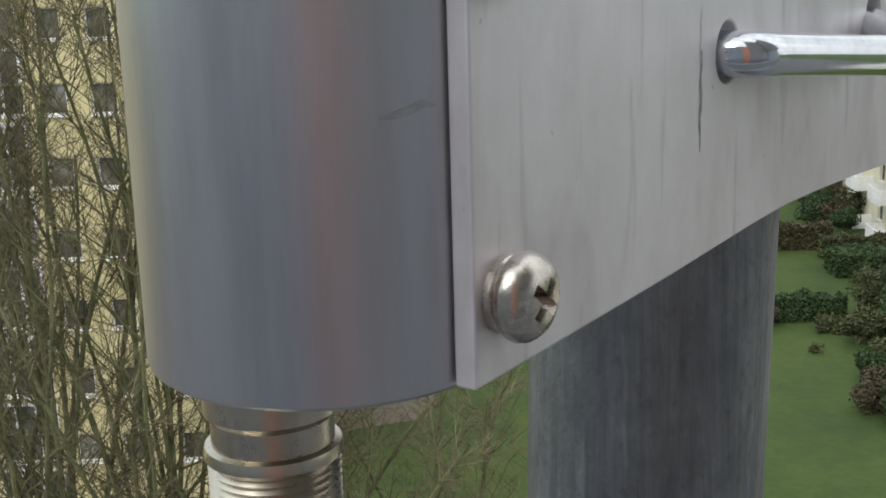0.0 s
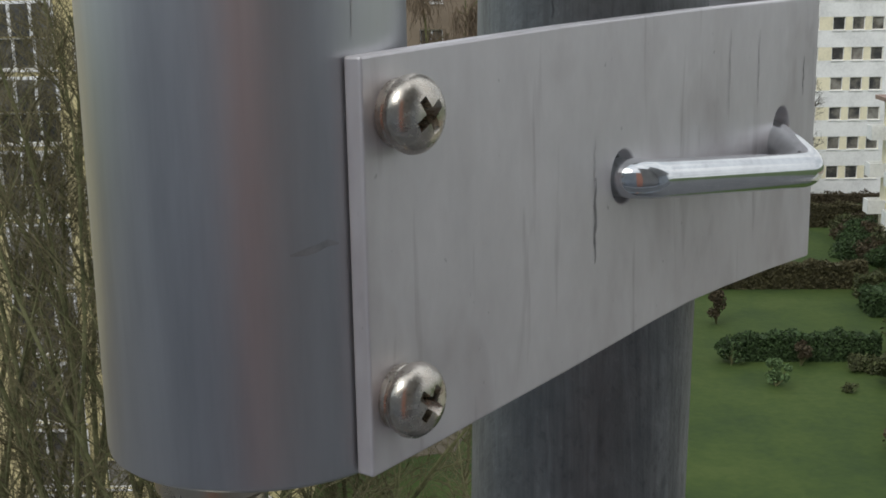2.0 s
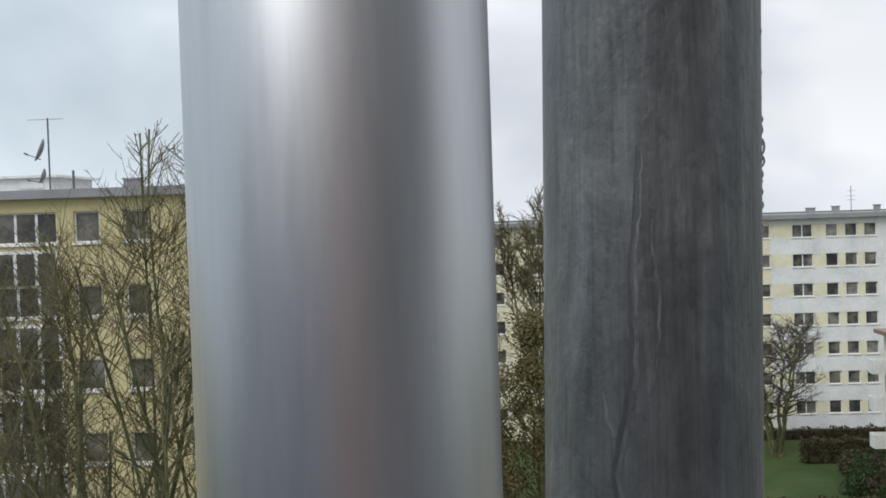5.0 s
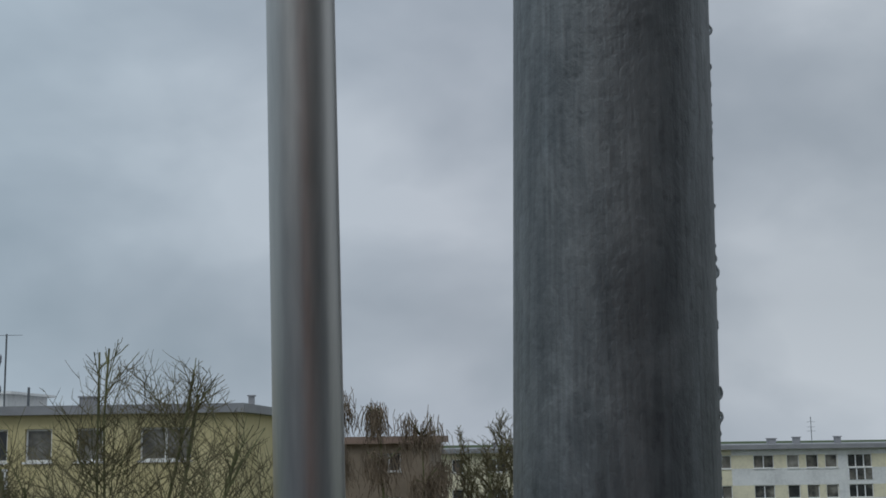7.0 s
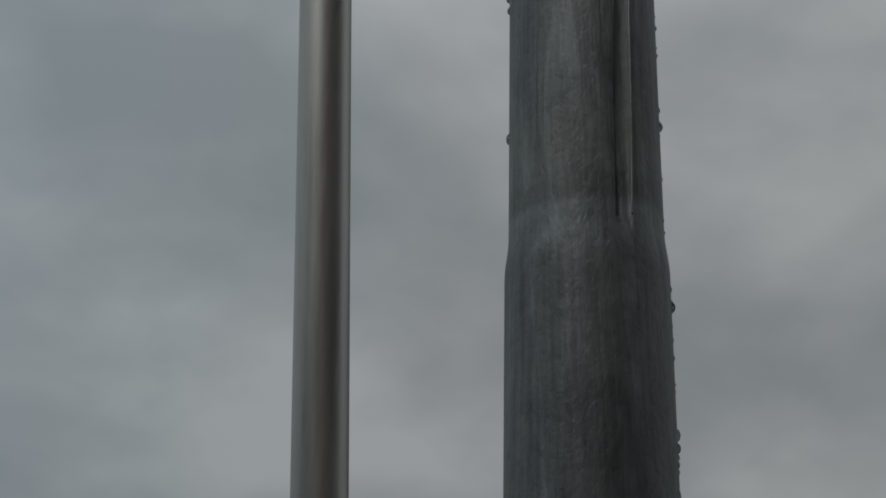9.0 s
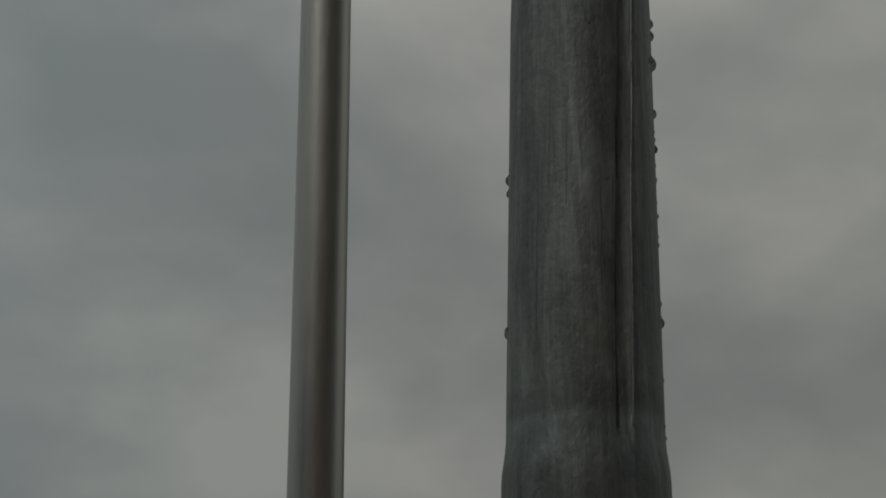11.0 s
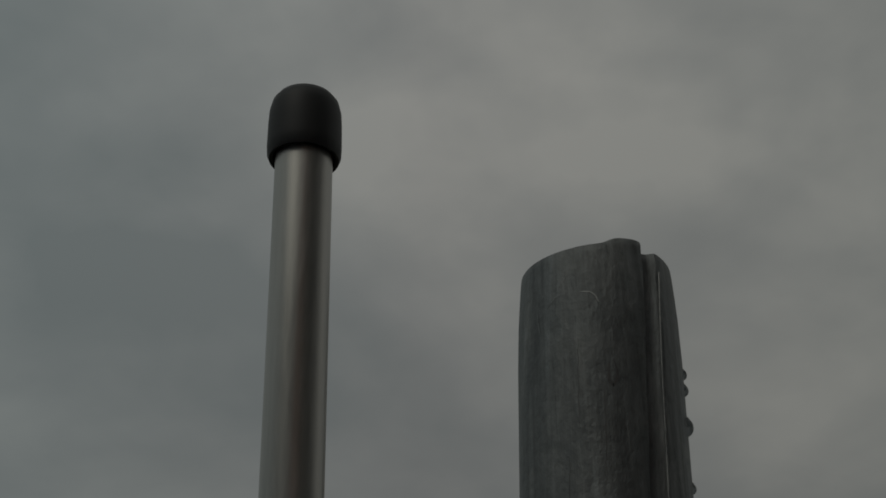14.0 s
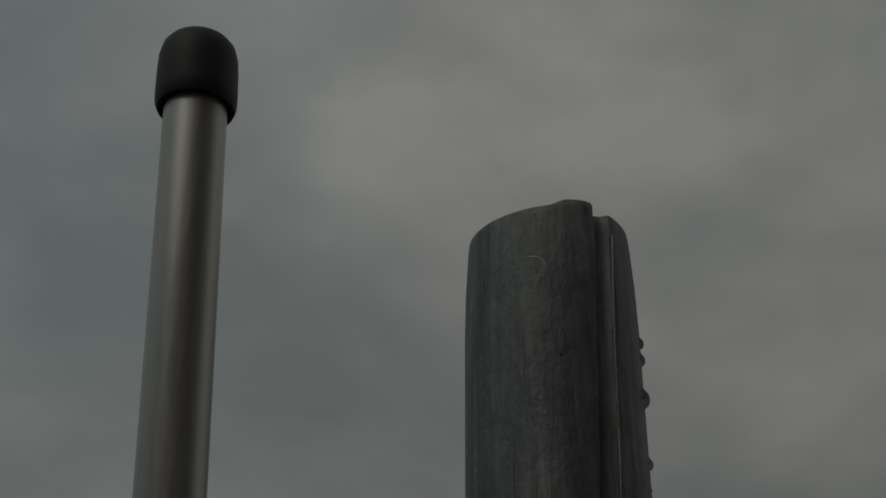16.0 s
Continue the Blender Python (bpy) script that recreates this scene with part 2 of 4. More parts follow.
M_ROOF = material("roof_felt", (0.30, 0.30, 0.31), 0.85, 0.0, scale=0.6, fine=5)
M_TILE = material("roof_brown", (0.28, 0.20, 0.16), 0.85, 0.0, scale=0.6, fine=5)
M_FRAME = material("white_frame", (0.82, 0.82, 0.82), 0.5, 0.0, scale=3)
M_GLASS = material("window_pane", (0.05, 0.055, 0.06), 0.08, 0.0, stops=[(0.40, (0.02, 0.022, 0.025)), (0.62, (0.06, 0.06, 0.06)), (0.72, (0.16, 0.15, 0.13)), (0.9, (0.35, 0.34, 0.31))], scale=0.35, fine=0.9)
M_GLASS.node_tree.nodes["Principled BSDF"].inputs["Specular IOR Level"].default_value = 0.3
_nt = M_GLASS.node_tree
_oi = _nt.nodes.new("ShaderNodeObjectInfo")
_mp = [n for n in _nt.nodes if n.type == "MAPPING"][0]
_vm = _nt.nodes.new("ShaderNodeVectorMath")
_vm.operation = "SCALE"
_vm.inputs[0].default_value = (37.0, 53.0, 91.0)
_nt.links.new(_oi.outputs["Random"], _vm.inputs["Scale"])
_nt.links.new(_vm.outputs["Vector"], _mp.inputs["Location"])
M_BARK = material("bark", (0.11, 0.095, 0.06), 0.9, 0.0, stops=[(0.5, (0.060, 0.064, 0.030)), (0.65, (0.115, 0.118, 0.050)), (0.85, (0.19, 0.188, 0.088))], scale=1.2, fine=8)
M_TWIG = material("twigs", (0.135, 0.116, 0.060), 0.9, 0.0, spread=0.35, scale=0.8, fine=6)
M_TWIG_DARK = material("dark_twigs", (0.075, 0.062, 0.045), 0.9, 0.0, spread=0.3, scale=0.8, fine=6)
M_WILLOW = material("willow_twigs", (0.20, 0.152, 0.105), 0.9, 0.0, spread=0.35, scale=0.8, fine=6)
M_LEAF = material("hedge_leaves", (0.035, 0.065, 0.018), 0.8, 0.0, spread=0.45, scale=1.0, fine=6)
M_LEAF_LIGHT = material("light_leaves", (0.10, 0.16, 0.06), 0.8, 0.0, spread=0.4, scale=1.0, fine=6)
M_LEAF_OLIVE = material("olive_leaves", (0.150, 0.125, 0.050), 0.8, 0.0, spread=0.22, scale=0.7, fine=4)
M_LEAF_SHRUB = material("shrub_leaves", (0.062, 0.070, 0.024), 0.8, 0.0, spread=0.4, scale=1.0, fine=6)
M_LEAF_RUSSET = material("russet_hedge_leaves", (0.070, 0.062, 0.026), 0.8, 0.0, spread=0.4, scale=0.5, fine=4)
M_LEAF_BROWN = material("brown_leaves", (0.062, 0.047, 0.023), 0.8, 0.0, spread=0.28, scale=1.0, fine=6)
# for the unseen surfaces that darken the right of the metal's reflections
M_HOUSE = material("dark_reflected_panel", (0.31, 0.30, 0.30), 0.9, 0.0, scale=2.0, bump=0.3, bump_scale=0.01)
# saturated colour for the unseen strip that the base tube reflects
M_REDDISH = material("reddish_reflected_strip", (0.64, 0.30, 0.215), 0.6, 0.0, scale=4.0, stretch=(4, 4, 0.5))
M_LITTER = material("damp_leaf_litter", (0.13, 0.11, 0.08), 0.95, 0.0, scale=0.5, fine=5, bump=0.5, bump_scale=0.05)
M_ASPHALT = material("asphalt", (0.10, 0.10, 0.104), 0.9, 0.0, scale=0.8, fine=9)
M_HOUSE_LIGHT = material("pale_house_render", (0.34, 0.365, 0.41), 0.9, 0.0, scale=2.0, bump=0.3, bump_scale=0.01)
M_CONCRETE = material("pale_concrete", (0.22, 0.228, 0.25), 0.9, 0.0, scale=3.0, bump=0.3, bump_scale=0.01)
M_STEEL_FAR = material("painted_steel", (0.16, 0.17, 0.18), 0.5, 0.4, scale=2)
M_DISH = material("grey_dish", (0.22, 0.23, 0.25), 0.5, 0.2, scale=3)


# ---- mesh helpers ----
def mesh_ob(name, bm, mat, parent=None, label="", smooth=False):
    me = bpy.data.meshes.new(name)
    bm.normal_update()
    bm.to_mesh(me)
    bm.free()
    for m in (mat if isinstance(mat, (list, tuple)) else [mat]):
        me.materials.append(m)
    if smooth:
        me.shade_smooth()
        me.set_sharp_from_angle(angle=radians(35))
    ob = new(name, me)
    if parent:
        ob.parent = parent
    if label:
        ob["label"] = label
    return ob


def part(name, bm, mat, parent, label="", smooth=False):
    return mesh_ob(name, bm, mat, parent, label, smooth)


def raw_ob(name, verts, faces, mat, parent=None, label=""):
    me = bpy.data.meshes.new(name)
    me.from_pydata([tuple(v) for v in verts], [], faces)
    me.materials.append(mat)
    ob = new(name, me)
    if parent:
        ob.parent = parent
    if label:
        ob["label"] = label
    return ob


def empty(name, m=None):
    e = new(name)
    e.empty_display_size = 0.05
    if m is not None:
        e.matrix_world = m
    return e


def box(bm, x0, x1, y0, y1, z0, z1, mi=0, bevel=0.0):
    vs = [bm.verts.new(p) for p in ((x0, y0, z0), (x1, y0, z0), (x1, y1, z0), (x0, y1, z0), (x0, y0, z1), (x1, y0, z1), (x1, y1, z1), (x0, y1, z1))]
    fs = [bm.faces.new([vs[i] for i in f]) for f in ((3, 2, 1, 0), (4, 5, 6, 7), (0, 1, 5, 4), (1, 2, 6, 5), (2, 3, 7, 6), (3, 0, 4, 7))]
    for f in fs:
        f.material_index = mi
    if bevel:
        es = list({e for f in fs for e in f.edges})
        bmesh.ops.bevel(bm, geom=es, offset=bevel, segments=2, affect="EDGES", profile=0.5)
    return fs


def lathe(bm, profile, seg=48, m=None, wobble=None):
    """Turns (radius, height) pairs round z; radius 0 closes the end."""
    rings = []
    for r, z in profile:
        if r <= 1e-7:
            rings.append([bm.verts.new((0, 0, z))])
        else:
            ring = []
            for k in range(seg):
                t = 2 * math.pi * k / seg
                rr = r if wobble is None else wobble(r, z, t)
                ring.append(bm.verts.new((rr * math.sin(t), -rr * math.cos(t), z)))
            rings.append(ring)
    for a, b in zip(rings, rings[1:]):
        for k in range(seg):
            k2 = (k + 1) % seg
            if len(a) == 1 and len(b) == 1:
                continue
            if len(a) == 1:
                bm.faces.new((a[0], b[k2], b[k]))
            elif len(b) == 1:
                bm.faces.new((a[k], a[k2], b[0]))
            else:
                bm.faces.new((a[k], a[k2], b[k2], b[k]))
    bmesh.ops.recalc_face_normals(bm, faces=bm.faces)
    if m is not None:
        bm.transform(m)


def rod(bm, pts, r, seg=16, cap=True):
    """A round rod along a line of points."""
    pts = [Vector(p) for p in pts]
    rings, side = [], None
    for i, p in enumerate(pts):
        d = (pts[min(i + 1, len(pts) - 1)] - pts[max(i - 1, 0)]).normalized()
        if side is None:
            side = d.orthogonal().normalized()
        side = (side - d * side.dot(d)).normalized()
        up = d.cross(side)
        rings.append([bm.verts.new(p + r * (math.cos(2 * math.pi * k / seg) * side + math.sin(2 * math.pi * k / seg) * up)) for k in range(seg)])
    for a, b in zip(rings, rings[1:]):
        for k in range(seg):
            bm.faces.new((a[k], a[(k + 1) % seg], b[(k + 1) % seg], b[k]))
    if cap:
        bm.faces.new(list(reversed(rings[0])))
        bm.faces.new(rings[-1])


def rounded_path(pts, radius, steps=7):
    pts = [Vector(p) for p in pts]
    out = [pts[0]]
    for a, b, c in zip(pts, pts[1:], pts[2:]):
        p, q = b + (a - b).normalized() * radius, b + (c - b).normalized() * radius
        for k in range(steps + 1):
            t = k / steps
            out.append((1 - t) ** 2 * p + 2 * t * (1 - t) * b + t * t * q)
    out.append(pts[-1])
    return out


# ---- the mast ----
MAST_X, MAST_Y, LEAN_X, LEAN_Y = 0.05476, 0.08559, 0.02404, 0.02276
R_LOW, R_UP, SHOULDER, MAST_TOP = 0.0241, 0.0230, 0.402, 0.574
MAST_POSE = Matrix(((1, 0, LEAN_X, MAST_X), (0, 1, LEAN_Y, MAST_Y), (0, 0, 1, 0), (0, 0, 0, 1)))


def seam(z):
    """The bearing of the lap edge, which winds slightly round the pipe."""
    d = max(0.0, min(z, MAST_TOP) - SHOULDER)
    return 0.24 + 0.5 * d + 5.2 * d * d


def seam_shape(r, z, t):
    """The upper tube is rolled from sheet: its lap edge stands proud, with a groove beside it."""
    t = (t + math.pi) % (2 * math.pi) - math.pi
    if z < SHOULDER - 0.004:
        return r
    k = min(1.0, (z - SHOULDER + 0.004) / 0.012)
    e = t - seam(z)
    if -0.9 < e <= 0:
        d = 0.0007 * (e + 0.9) / 0.9
    elif 0 < e < 0.06:
        d = 0.0007 - 0.0042 * e / 0.06
    elif 0 < e < 0.22:
        d = -0.0035 + 0.0014 * (e - 0.06) / 0.16
    elif 0 < e < 0.27:
        d = -0.0021 + 0.0020 * (e - 0.22) / 0.05
    else:
        d = -0.0001
    return r + d * k


mast = tagged(empty("mast"), "weathered grey galvanised steel mast pipe, wet with rain", "mast")
bm = bmesh.new()
prof = [(R_LOW, GROUND + 2.0), (R_LOW, -1.0), (R_LOW, 0.0), (R_LOW, 0.2), (R_LOW, SHOULDER - 0.0105), (R_LOW * 0.995, SHOULDER - 0.0075), (R_UP * 1.008, SHOULDER - 0.001), (R_UP, SHOULDER + 0.002)]
prof += [(R_UP, z) for z in (0.44, 0.48, 0.52, 0.545)]
prof += [(R_UP * 0.995, 0.550), (R_UP * 0.988, 0.558), (R_UP * 0.970, 0.566), (R_UP * 0.955, 0.5715), (R_UP * 0.945, 0.5736), (R_UP * 0.935, MAST_TOP), (R_UP * 0.875, MAST_TOP), (R_UP * 0.86, 0.572), (R_UP * 0.83, 0.56), (R_UP * 0.83, 0.40)]


lathe(bm, prof, 220, wobble=seam_shape)
for v in bm.verts:
    if v.co.z > 0.568:
        t = math.atan2(v.co.x, -v.co.y)
        v.co.z += 0.0016 * math.exp(-((t - seam(MAST_TOP) + 0.21) / 0.25) ** 4) + 0.0004 * math.sin(2.3 * t + 0.5)
bm.transform(MAST_POSE)
part("pipe", bm, M_ZINC, mast, smooth=True)
bm = bmesh.new()
bead = []
for k in range(29):
    z = SHOULDER + 0.003 + 0.0058 * k
    t = seam(z) + 0.26 + 0.008 * math.sin(z * 90)
    bead.append(((R_UP - 0.0001) * math.sin(t), -(R_UP - 0.0001) * math.cos(t), z))
rod(bm, bead, 0.0003, 8)
bm.transform(MAST_POSE)
part("seam_bead", bm, M_WORN, mast, "thin pale seam line", smooth=True)


def mast_mark(name, label, pts, w, mt):
    """A thin stain that follows points of bearing and height on the pipe."""
    ps = []
    for (ta, za), (tb, zb) in zip(pts, pts[1:]):
        for k in range(6):
            f = k / 6
            ps.append((ta + (tb - ta) * f + 0.02 * noise.noise((ta * 20, (za + (zb - za) * f) * 400, 3.0)), za + (zb - za) * f))
    ps.append(pts[-1])
    b = bmesh.new()
    sides = []
    for k, (t, z) in enumerate(ps):
        t2, z2 = ps[min(k + 1, len(ps) - 1)]
        t1, z1 = ps[max(k - 1, 0)]
        dx, dz = (t2 - t1) * R_UP, z2 - z1
        l = math.hypot(dx, dz) + 1e-9
        h = w * (0.35 + 0.65 * min(1.0, 3 * k / len(ps), 3 * (len(ps) - 1 - k) / len(ps))) * (0.8 + 0.4 * noise.noise((z * 900, t * 9, 1.0)))
        row = []
        for sg in (-1, 1):
            tt, zz = t - sg * dz / l * h / R_UP, z + sg * dx / l * h
            base = R_LOW if zz < SHOULDER - 0.0105 else R_UP * (1 - 0.046 * max(0.0, min(1.0, (zz - 0.548) / 0.0235)) ** 1.7)
            r = seam_shape(base, zz, tt) + 0.00006
            row.append(b.verts.new((r * math.sin(tt), -r * math.cos(tt), zz)))
        sides.append(row)
    for a, c in zip(sides, sides[1:]):
        b.faces.new((a[0], c[0], c[1], a[1]))
    bmesh.ops.recalc_face_normals(b, faces=b.faces)
    b.transform(MAST_POSE)
    part(name, b, mt, mast, label, smooth=True)


mast_mark("rivulet", "pale dried water run", [(-0.19, 0.150), (-0.21, 0.138), (-0.26, 0.126), (-0.245, 0.112), (-0.25, 0.103), (-0.31, 0.095), (-0.36, 0.089), (-0.42, 0.082), (-0.36, 0.075), (-0.30, 0.068), (-0.33, 0.058), (-0.34, 0.049)], 0.00055, M_WORN)
mast_mark("rivulet", "pale dried water run", [(-0.12, 0.135), (-0.10, 0.128), (-0.05, 0.120), (-0.06, 0.110), (-0.10, 0.102)], 0.0004, M_WORN)
mast_mark("rivulet", "pale dried water run", [(-0.55, 0.100), (-0.51, 0.094), (-0.45, 0.090)], 0.0005, M_WORN)
mast_mark("run_stain", "dark damp run stain", [(-0.24, 0.150), (-0.26, 0.138), (-0.31, 0.126), (-0.295, 0.112), (-0.30, 0.103), (-0.36, 0.095), (-0.41, 0.089), (-0.46, 0.082), (-0.41, 0.075), (-0.35, 0.068), (-0.38, 0.058), (-0.39, 0.049)], 0.0006, M_RUN)
mast_mark("scratch", "dark oval stain", [(-0.03, 0.5375), (-0.05, 0.535), (-0.045, 0.532), (0.0, 0.5305), (0.045, 0.532), (0.05, 0.535), (0.02, 0.538)], 0.0005, M_SMEAR)
for pts in ([(-0.62, 0.5610), (-0.56, 0.5635), (-0.50, 0.5655)], [(-0.80, 0.5560), (-0.66, 0.5590), (-0.50, 0.5592)], [(-0.34, 0.5590), (-0.22, 0.5585), (-0.14, 0.5565), (-0.10, 0.5545)], [(-0.95, 0.5570), (-0.92, 0.5520), (-0.88, 0.5480)]):
    mast_mark("scratch", "faint curved scratch", pts, 0.00024, M_WORN)
for t, z0, z1 in ((-0.55, 0.475, 0.512), (-0.32, 0.470, 0.500), (-0.12, 0.505, 0.530), (-0.40, 0.520, 0.545), (-0.75, 0.43, 0.47), (0.10, 0.44, 0.48)):
    mast_mark("drawing_line", "fine dark vertical line", [(t, z0), (t + 0.01, (z0 + z1) / 2), (t + 0.02, z1)], 0.00017, M_SMEAR)

# rain drops that cling to the mast
bm = bmesh.new()
rng = random.Random(4)
for k in range(150):
    right = k < 118
    z = rng.uniform(0.13, 0.52) if right else rng.uniform(0.30, 0.5)
    r0 = (R_LOW if z < SHOULDER - 0.012 else R_UP) - 0.0002
    t = 1.36 + rng.gauss(0, 0.09) if right else -1.55 + rng.gauss(0, 0.05)
    s = rng.choice((0.0003, 0.0004, 0.0005, 0.0006)) if k % 12 else 0.0011
    if not right and k % 9:
        continue
    m = Matrix.Translation((r0 * math.sin(t), -r0 * math.cos(t), z)) @ Matrix.Diagonal((s, s, s * rng.uniform(1.2, 1.9), 1))
    bmesh.ops.create_icosphere(bm, subdivisions=2, radius=1.0, matrix=m)
for t, z, s in ((1.22, 0.5248, 0.0020), (1.33, 0.5365, 0.0013), (1.36, 0.5415, 0.0012), (1.40, 0.509, 0.0012), (1.44, 0.497, 0.0011), (-1.59, 0.4873, 0.0013), (-1.57, 0.4825, 0.0010), (1.39, 0.3818, 0.0014), (1.36, 0.4390, 0.0012), (1.42, 0.256, 0.0012)):
    r0 = (R_LOW if z < SHOULDER - 0.012 else R_UP) - 0.0003
    for dz, f in ((0.0, 1.0), (0.0011 * s / 0.0013, 0.6)):
        bmesh.ops.create_icosphere(bm, subdivisions=3, radius=1.0, matrix=Matrix.Translation((r0 * math.sin(t), -r0 * math.cos(t), z + dz)) @ Matrix.Diagonal((s * f, s * f, s * 1.3 * f, 1)))
bm.transform(MAST_POSE)
drops = mesh_ob("rain_drops", bm, M_WATER, smooth=True)
tagged(drops, "small clear rain drops clinging to the steel mast", "water drops", kind="stuff")

# ---- the antenna ----
R_TUBE = 0.0236
antenna = tagged(empty("antenna"), "vertical aluminium rod antenna with thick base tube and black cap", "antenna")
bm = bmesh.new()
lathe(bm, [(0, -0.0095), (0.0215, -0.0095), (0.0218, -0.0113), (R_TUBE - 0.0009, -0.0116), (R_TUBE - 0.0002, -0.0110), (R_TUBE, -0.0100), (R_TUBE, 0.08), (R_TUBE, 0.1710), (R_TUBE - 0.0006, 0.1722), (0.0200, 0.1726), (0.0120, 0.1800), (0.0085, 0.1850), (0.0072, 0.1852), (0, 0.1852)], 128)
part("base_tube", bm, M_ALU, antenna, "thick brushed aluminium base tube", smooth=True)
for name, label, pts, w in (("smear", "dark dirt smear", [(0.40, 0.0217), (0.50, 0.0220), (0.56, 0.0223), (0.63, 0.0229), (0.70, 0.0226)], 0.0005),
                            ("run_mark", "thin dark run mark", [(0.84, 0.050), (0.85, 0.056), (0.845, 0.064), (0.85, 0.071), (0.84, 0.080), (0.845, 0.090)], 0.00018),
                            ("run_mark", "faint dark run mark", [(0.79, 0.060), (0.785, 0.072), (0.77, 0.086), (0.765, 0.098)], 0.00012),
                            ("scuff", "small pale scuff", [(-0.105, 0.0903), (-0.085, 0.0914), (-0.055, 0.0926), (-0.035, 0.0932)], 0.00055)):
    bm = bmesh.new()
    lo, hi = [], []
    upright = abs(pts[0][1] - pts[-1][1]) > 0.01
    for k, (t, z) in enumerate(pts):
        h = w * (0.3 if k in (0, len(pts) - 1) else 1.0)
        for lst, sg in ((lo, -1), (hi, 1)):
            tt, zz = (t + sg * h / R_TUBE, z) if upright else (t, z + sg * h)
            lst.append(bm.verts.new(((R_TUBE + 0.00006) * math.sin(tt), -(R_TUBE + 0.00006) * math.cos(tt), zz)))
    for k in range(len(pts) - 1):
        q = (lo[k], lo[k + 1], hi[k + 1], hi[k])
        bm.faces.new(tuple(reversed(q)) if upright else q)
    part(name, bm, M_GAL_WHITE if name == "scuff" else M_TUBE_DIRT, antenna, label, smooth=True)
HX, HY = -0.01638, -0.03124
WHIP = Matrix(((1, 0, HX, 0.00332), (0, 1, HY, 0.0), (0, 0, 1, 0), (0, 0, 0, 1)))
bm = bmesh.new()
lathe(bm, [(0, 0.178), (0.00566, 0.178), (0.00566, 0.3), (0.00566, 0.45), (0.00566, 0.545), (0, 0.545)], 64, WHIP)
part("rod", bm, M_WHIP, antenna, "thin dull aluminium rod", smooth=True)
bm = bmesh.new()
WHIP_CAP = WHIP @ Matrix.Translation((0, 0, 0.0006))
lathe(bm, [(0.0054, 0.5412), (0.0062, 0.5394), (0.0069, 0.5392), (0.0073, 0.5402), (0.0074, 0.5420), (0.00735, 0.5470), (0.0072, 0.5500), (0.0067, 0.5521), (0.0057, 0.5535), (0.0042, 0.5542), (0.0021, 0.5545), (0, 0.5545)], 64, WHIP_CAP)
part("cap", bm, M_BLACK, antenna, "black rubber end cap", smooth=True)
bm = bmesh.new()
threads = []
for k in range(14):
    threads += [(0.0090, -0.0262 - 0.0011 * k), (0.0084, -0.02675 - 0.0011 * k)]
lathe(bm, [(0, -0.010), (0.0091, -0.010), (0.0091, -0.0195), (0.0083, -0.0205), (0.0083, -0.0240), (0.0092, -0.0243), (0.0094, -0.0250), (0.0094, -0.0258)] + threads + [(0.0080, -0.0425), (0.0062, -0.0425), (0.0062, -0.035), (0, -0.035)], 72, Matrix.Translation((-0.0084, 0, 0)))
part("connector", bm, M_BRASS, antenna, "threaded nickel-plated aerial socket", smooth=True)

# ---- the bracket ----
ANG = 0.9538
PD, PN = Vector((math.cos(ANG), math.sin(ANG), 0)), Vector((math.sin(ANG), -math.cos(ANG), 0))
# local x along the plate, local y away from the viewer's side, z up
BR = Matrix(((PD.x, -PN.x, 0, 0), (PD.y, -PN.y, 0, 0), (0, 0, 1, 0), (0, 0, 0, 1)))
Q = 0.0266
bracket = tagged(empty("bracket", BR), "grey sheet-aluminium bracket bent round at its end", "bracket")


def cut(ob, cutters):
    """Cuts the given meshes out of ob for good."""
    for c in cutters:
        md = ob.modifiers.new("cut", "BOOLEAN")
        md.operation, md.object, md.solver = "DIFFERENCE", c, "EXACT"
    dg = bpy.context.evaluated_depsgraph_get()
    me = bpy.data.meshes.new_from_object(ob.evaluated_get(dg))
    ob.modifiers.clear()
    ob.data = me
    for c in cutters:
        bpy.data.objects.remove(c)


T0, U0, U1 = 0.0030, -0.0046, 0.1513
bm = bmesh.new()
# an L in plan, run up from the lower to the upper edge
bend = [(U0, -Q), (U1 - 0.003, -Q)] + [(U1 - 0.003 + 0.003 * math.sin(a), -Q + 0.003 * (1 - math.cos(a))) for a in (0.4, 0.8, 1.2, 1.5708)] + [(U1, -Q + 0.0045), (U1 - T0, -Q + 0.0045), (U1 - T0, -Q + T0 + 0.0006), (U1 - T0 - 0.0006, -Q + T0), (U0, -Q + T0)]
def edge_at(x, stops):
    """The height of an edge that was sheared by hand, a little bowed."""
    for (xa, za), (xb, zb) in zip(stops, stops[1:]):
        if x <= xb:
            return za + (zb - za) * (x - xa) / (xb - xa)
    return stops[-1][1]


LOWER = [(U0, -0.0109), (0.010, -0.0103), (0.045, -0.0087), (0.075, -0.0069), (0.090, -0.0063), (0.105, -0.0065), (0.125, -0.0071), (0.1505, -0.0083)]
UPPER = [(U0, 0.0476), (0.038, 0.0493), (0.090, 0.0505), (0.1505, 0.0513)]
inner = [x for x, _ in LOWER[1:-1]]
bend = bend[:1] + [(x, -Q) for x in inner] + bend[1:-1] + [(x, -Q + T0) for x in reversed(inner)] + bend[-1:]
lo = [bm.verts.new((x, y, edge_at(x, LOWER))) for x, y in bend]
hi = [bm.verts.new((x, y, edge_at(x, UPPER))) for x, y in bend]
last, m_ = len(bend) - 1, len(inner)
for row in (lo, hi):
    for k in range(m_):
        bm.faces.new((row[k], row[k + 1], row[last - k - 1], row[last - k]))
    bm.faces.new(row[m_:last - m_ + 1])
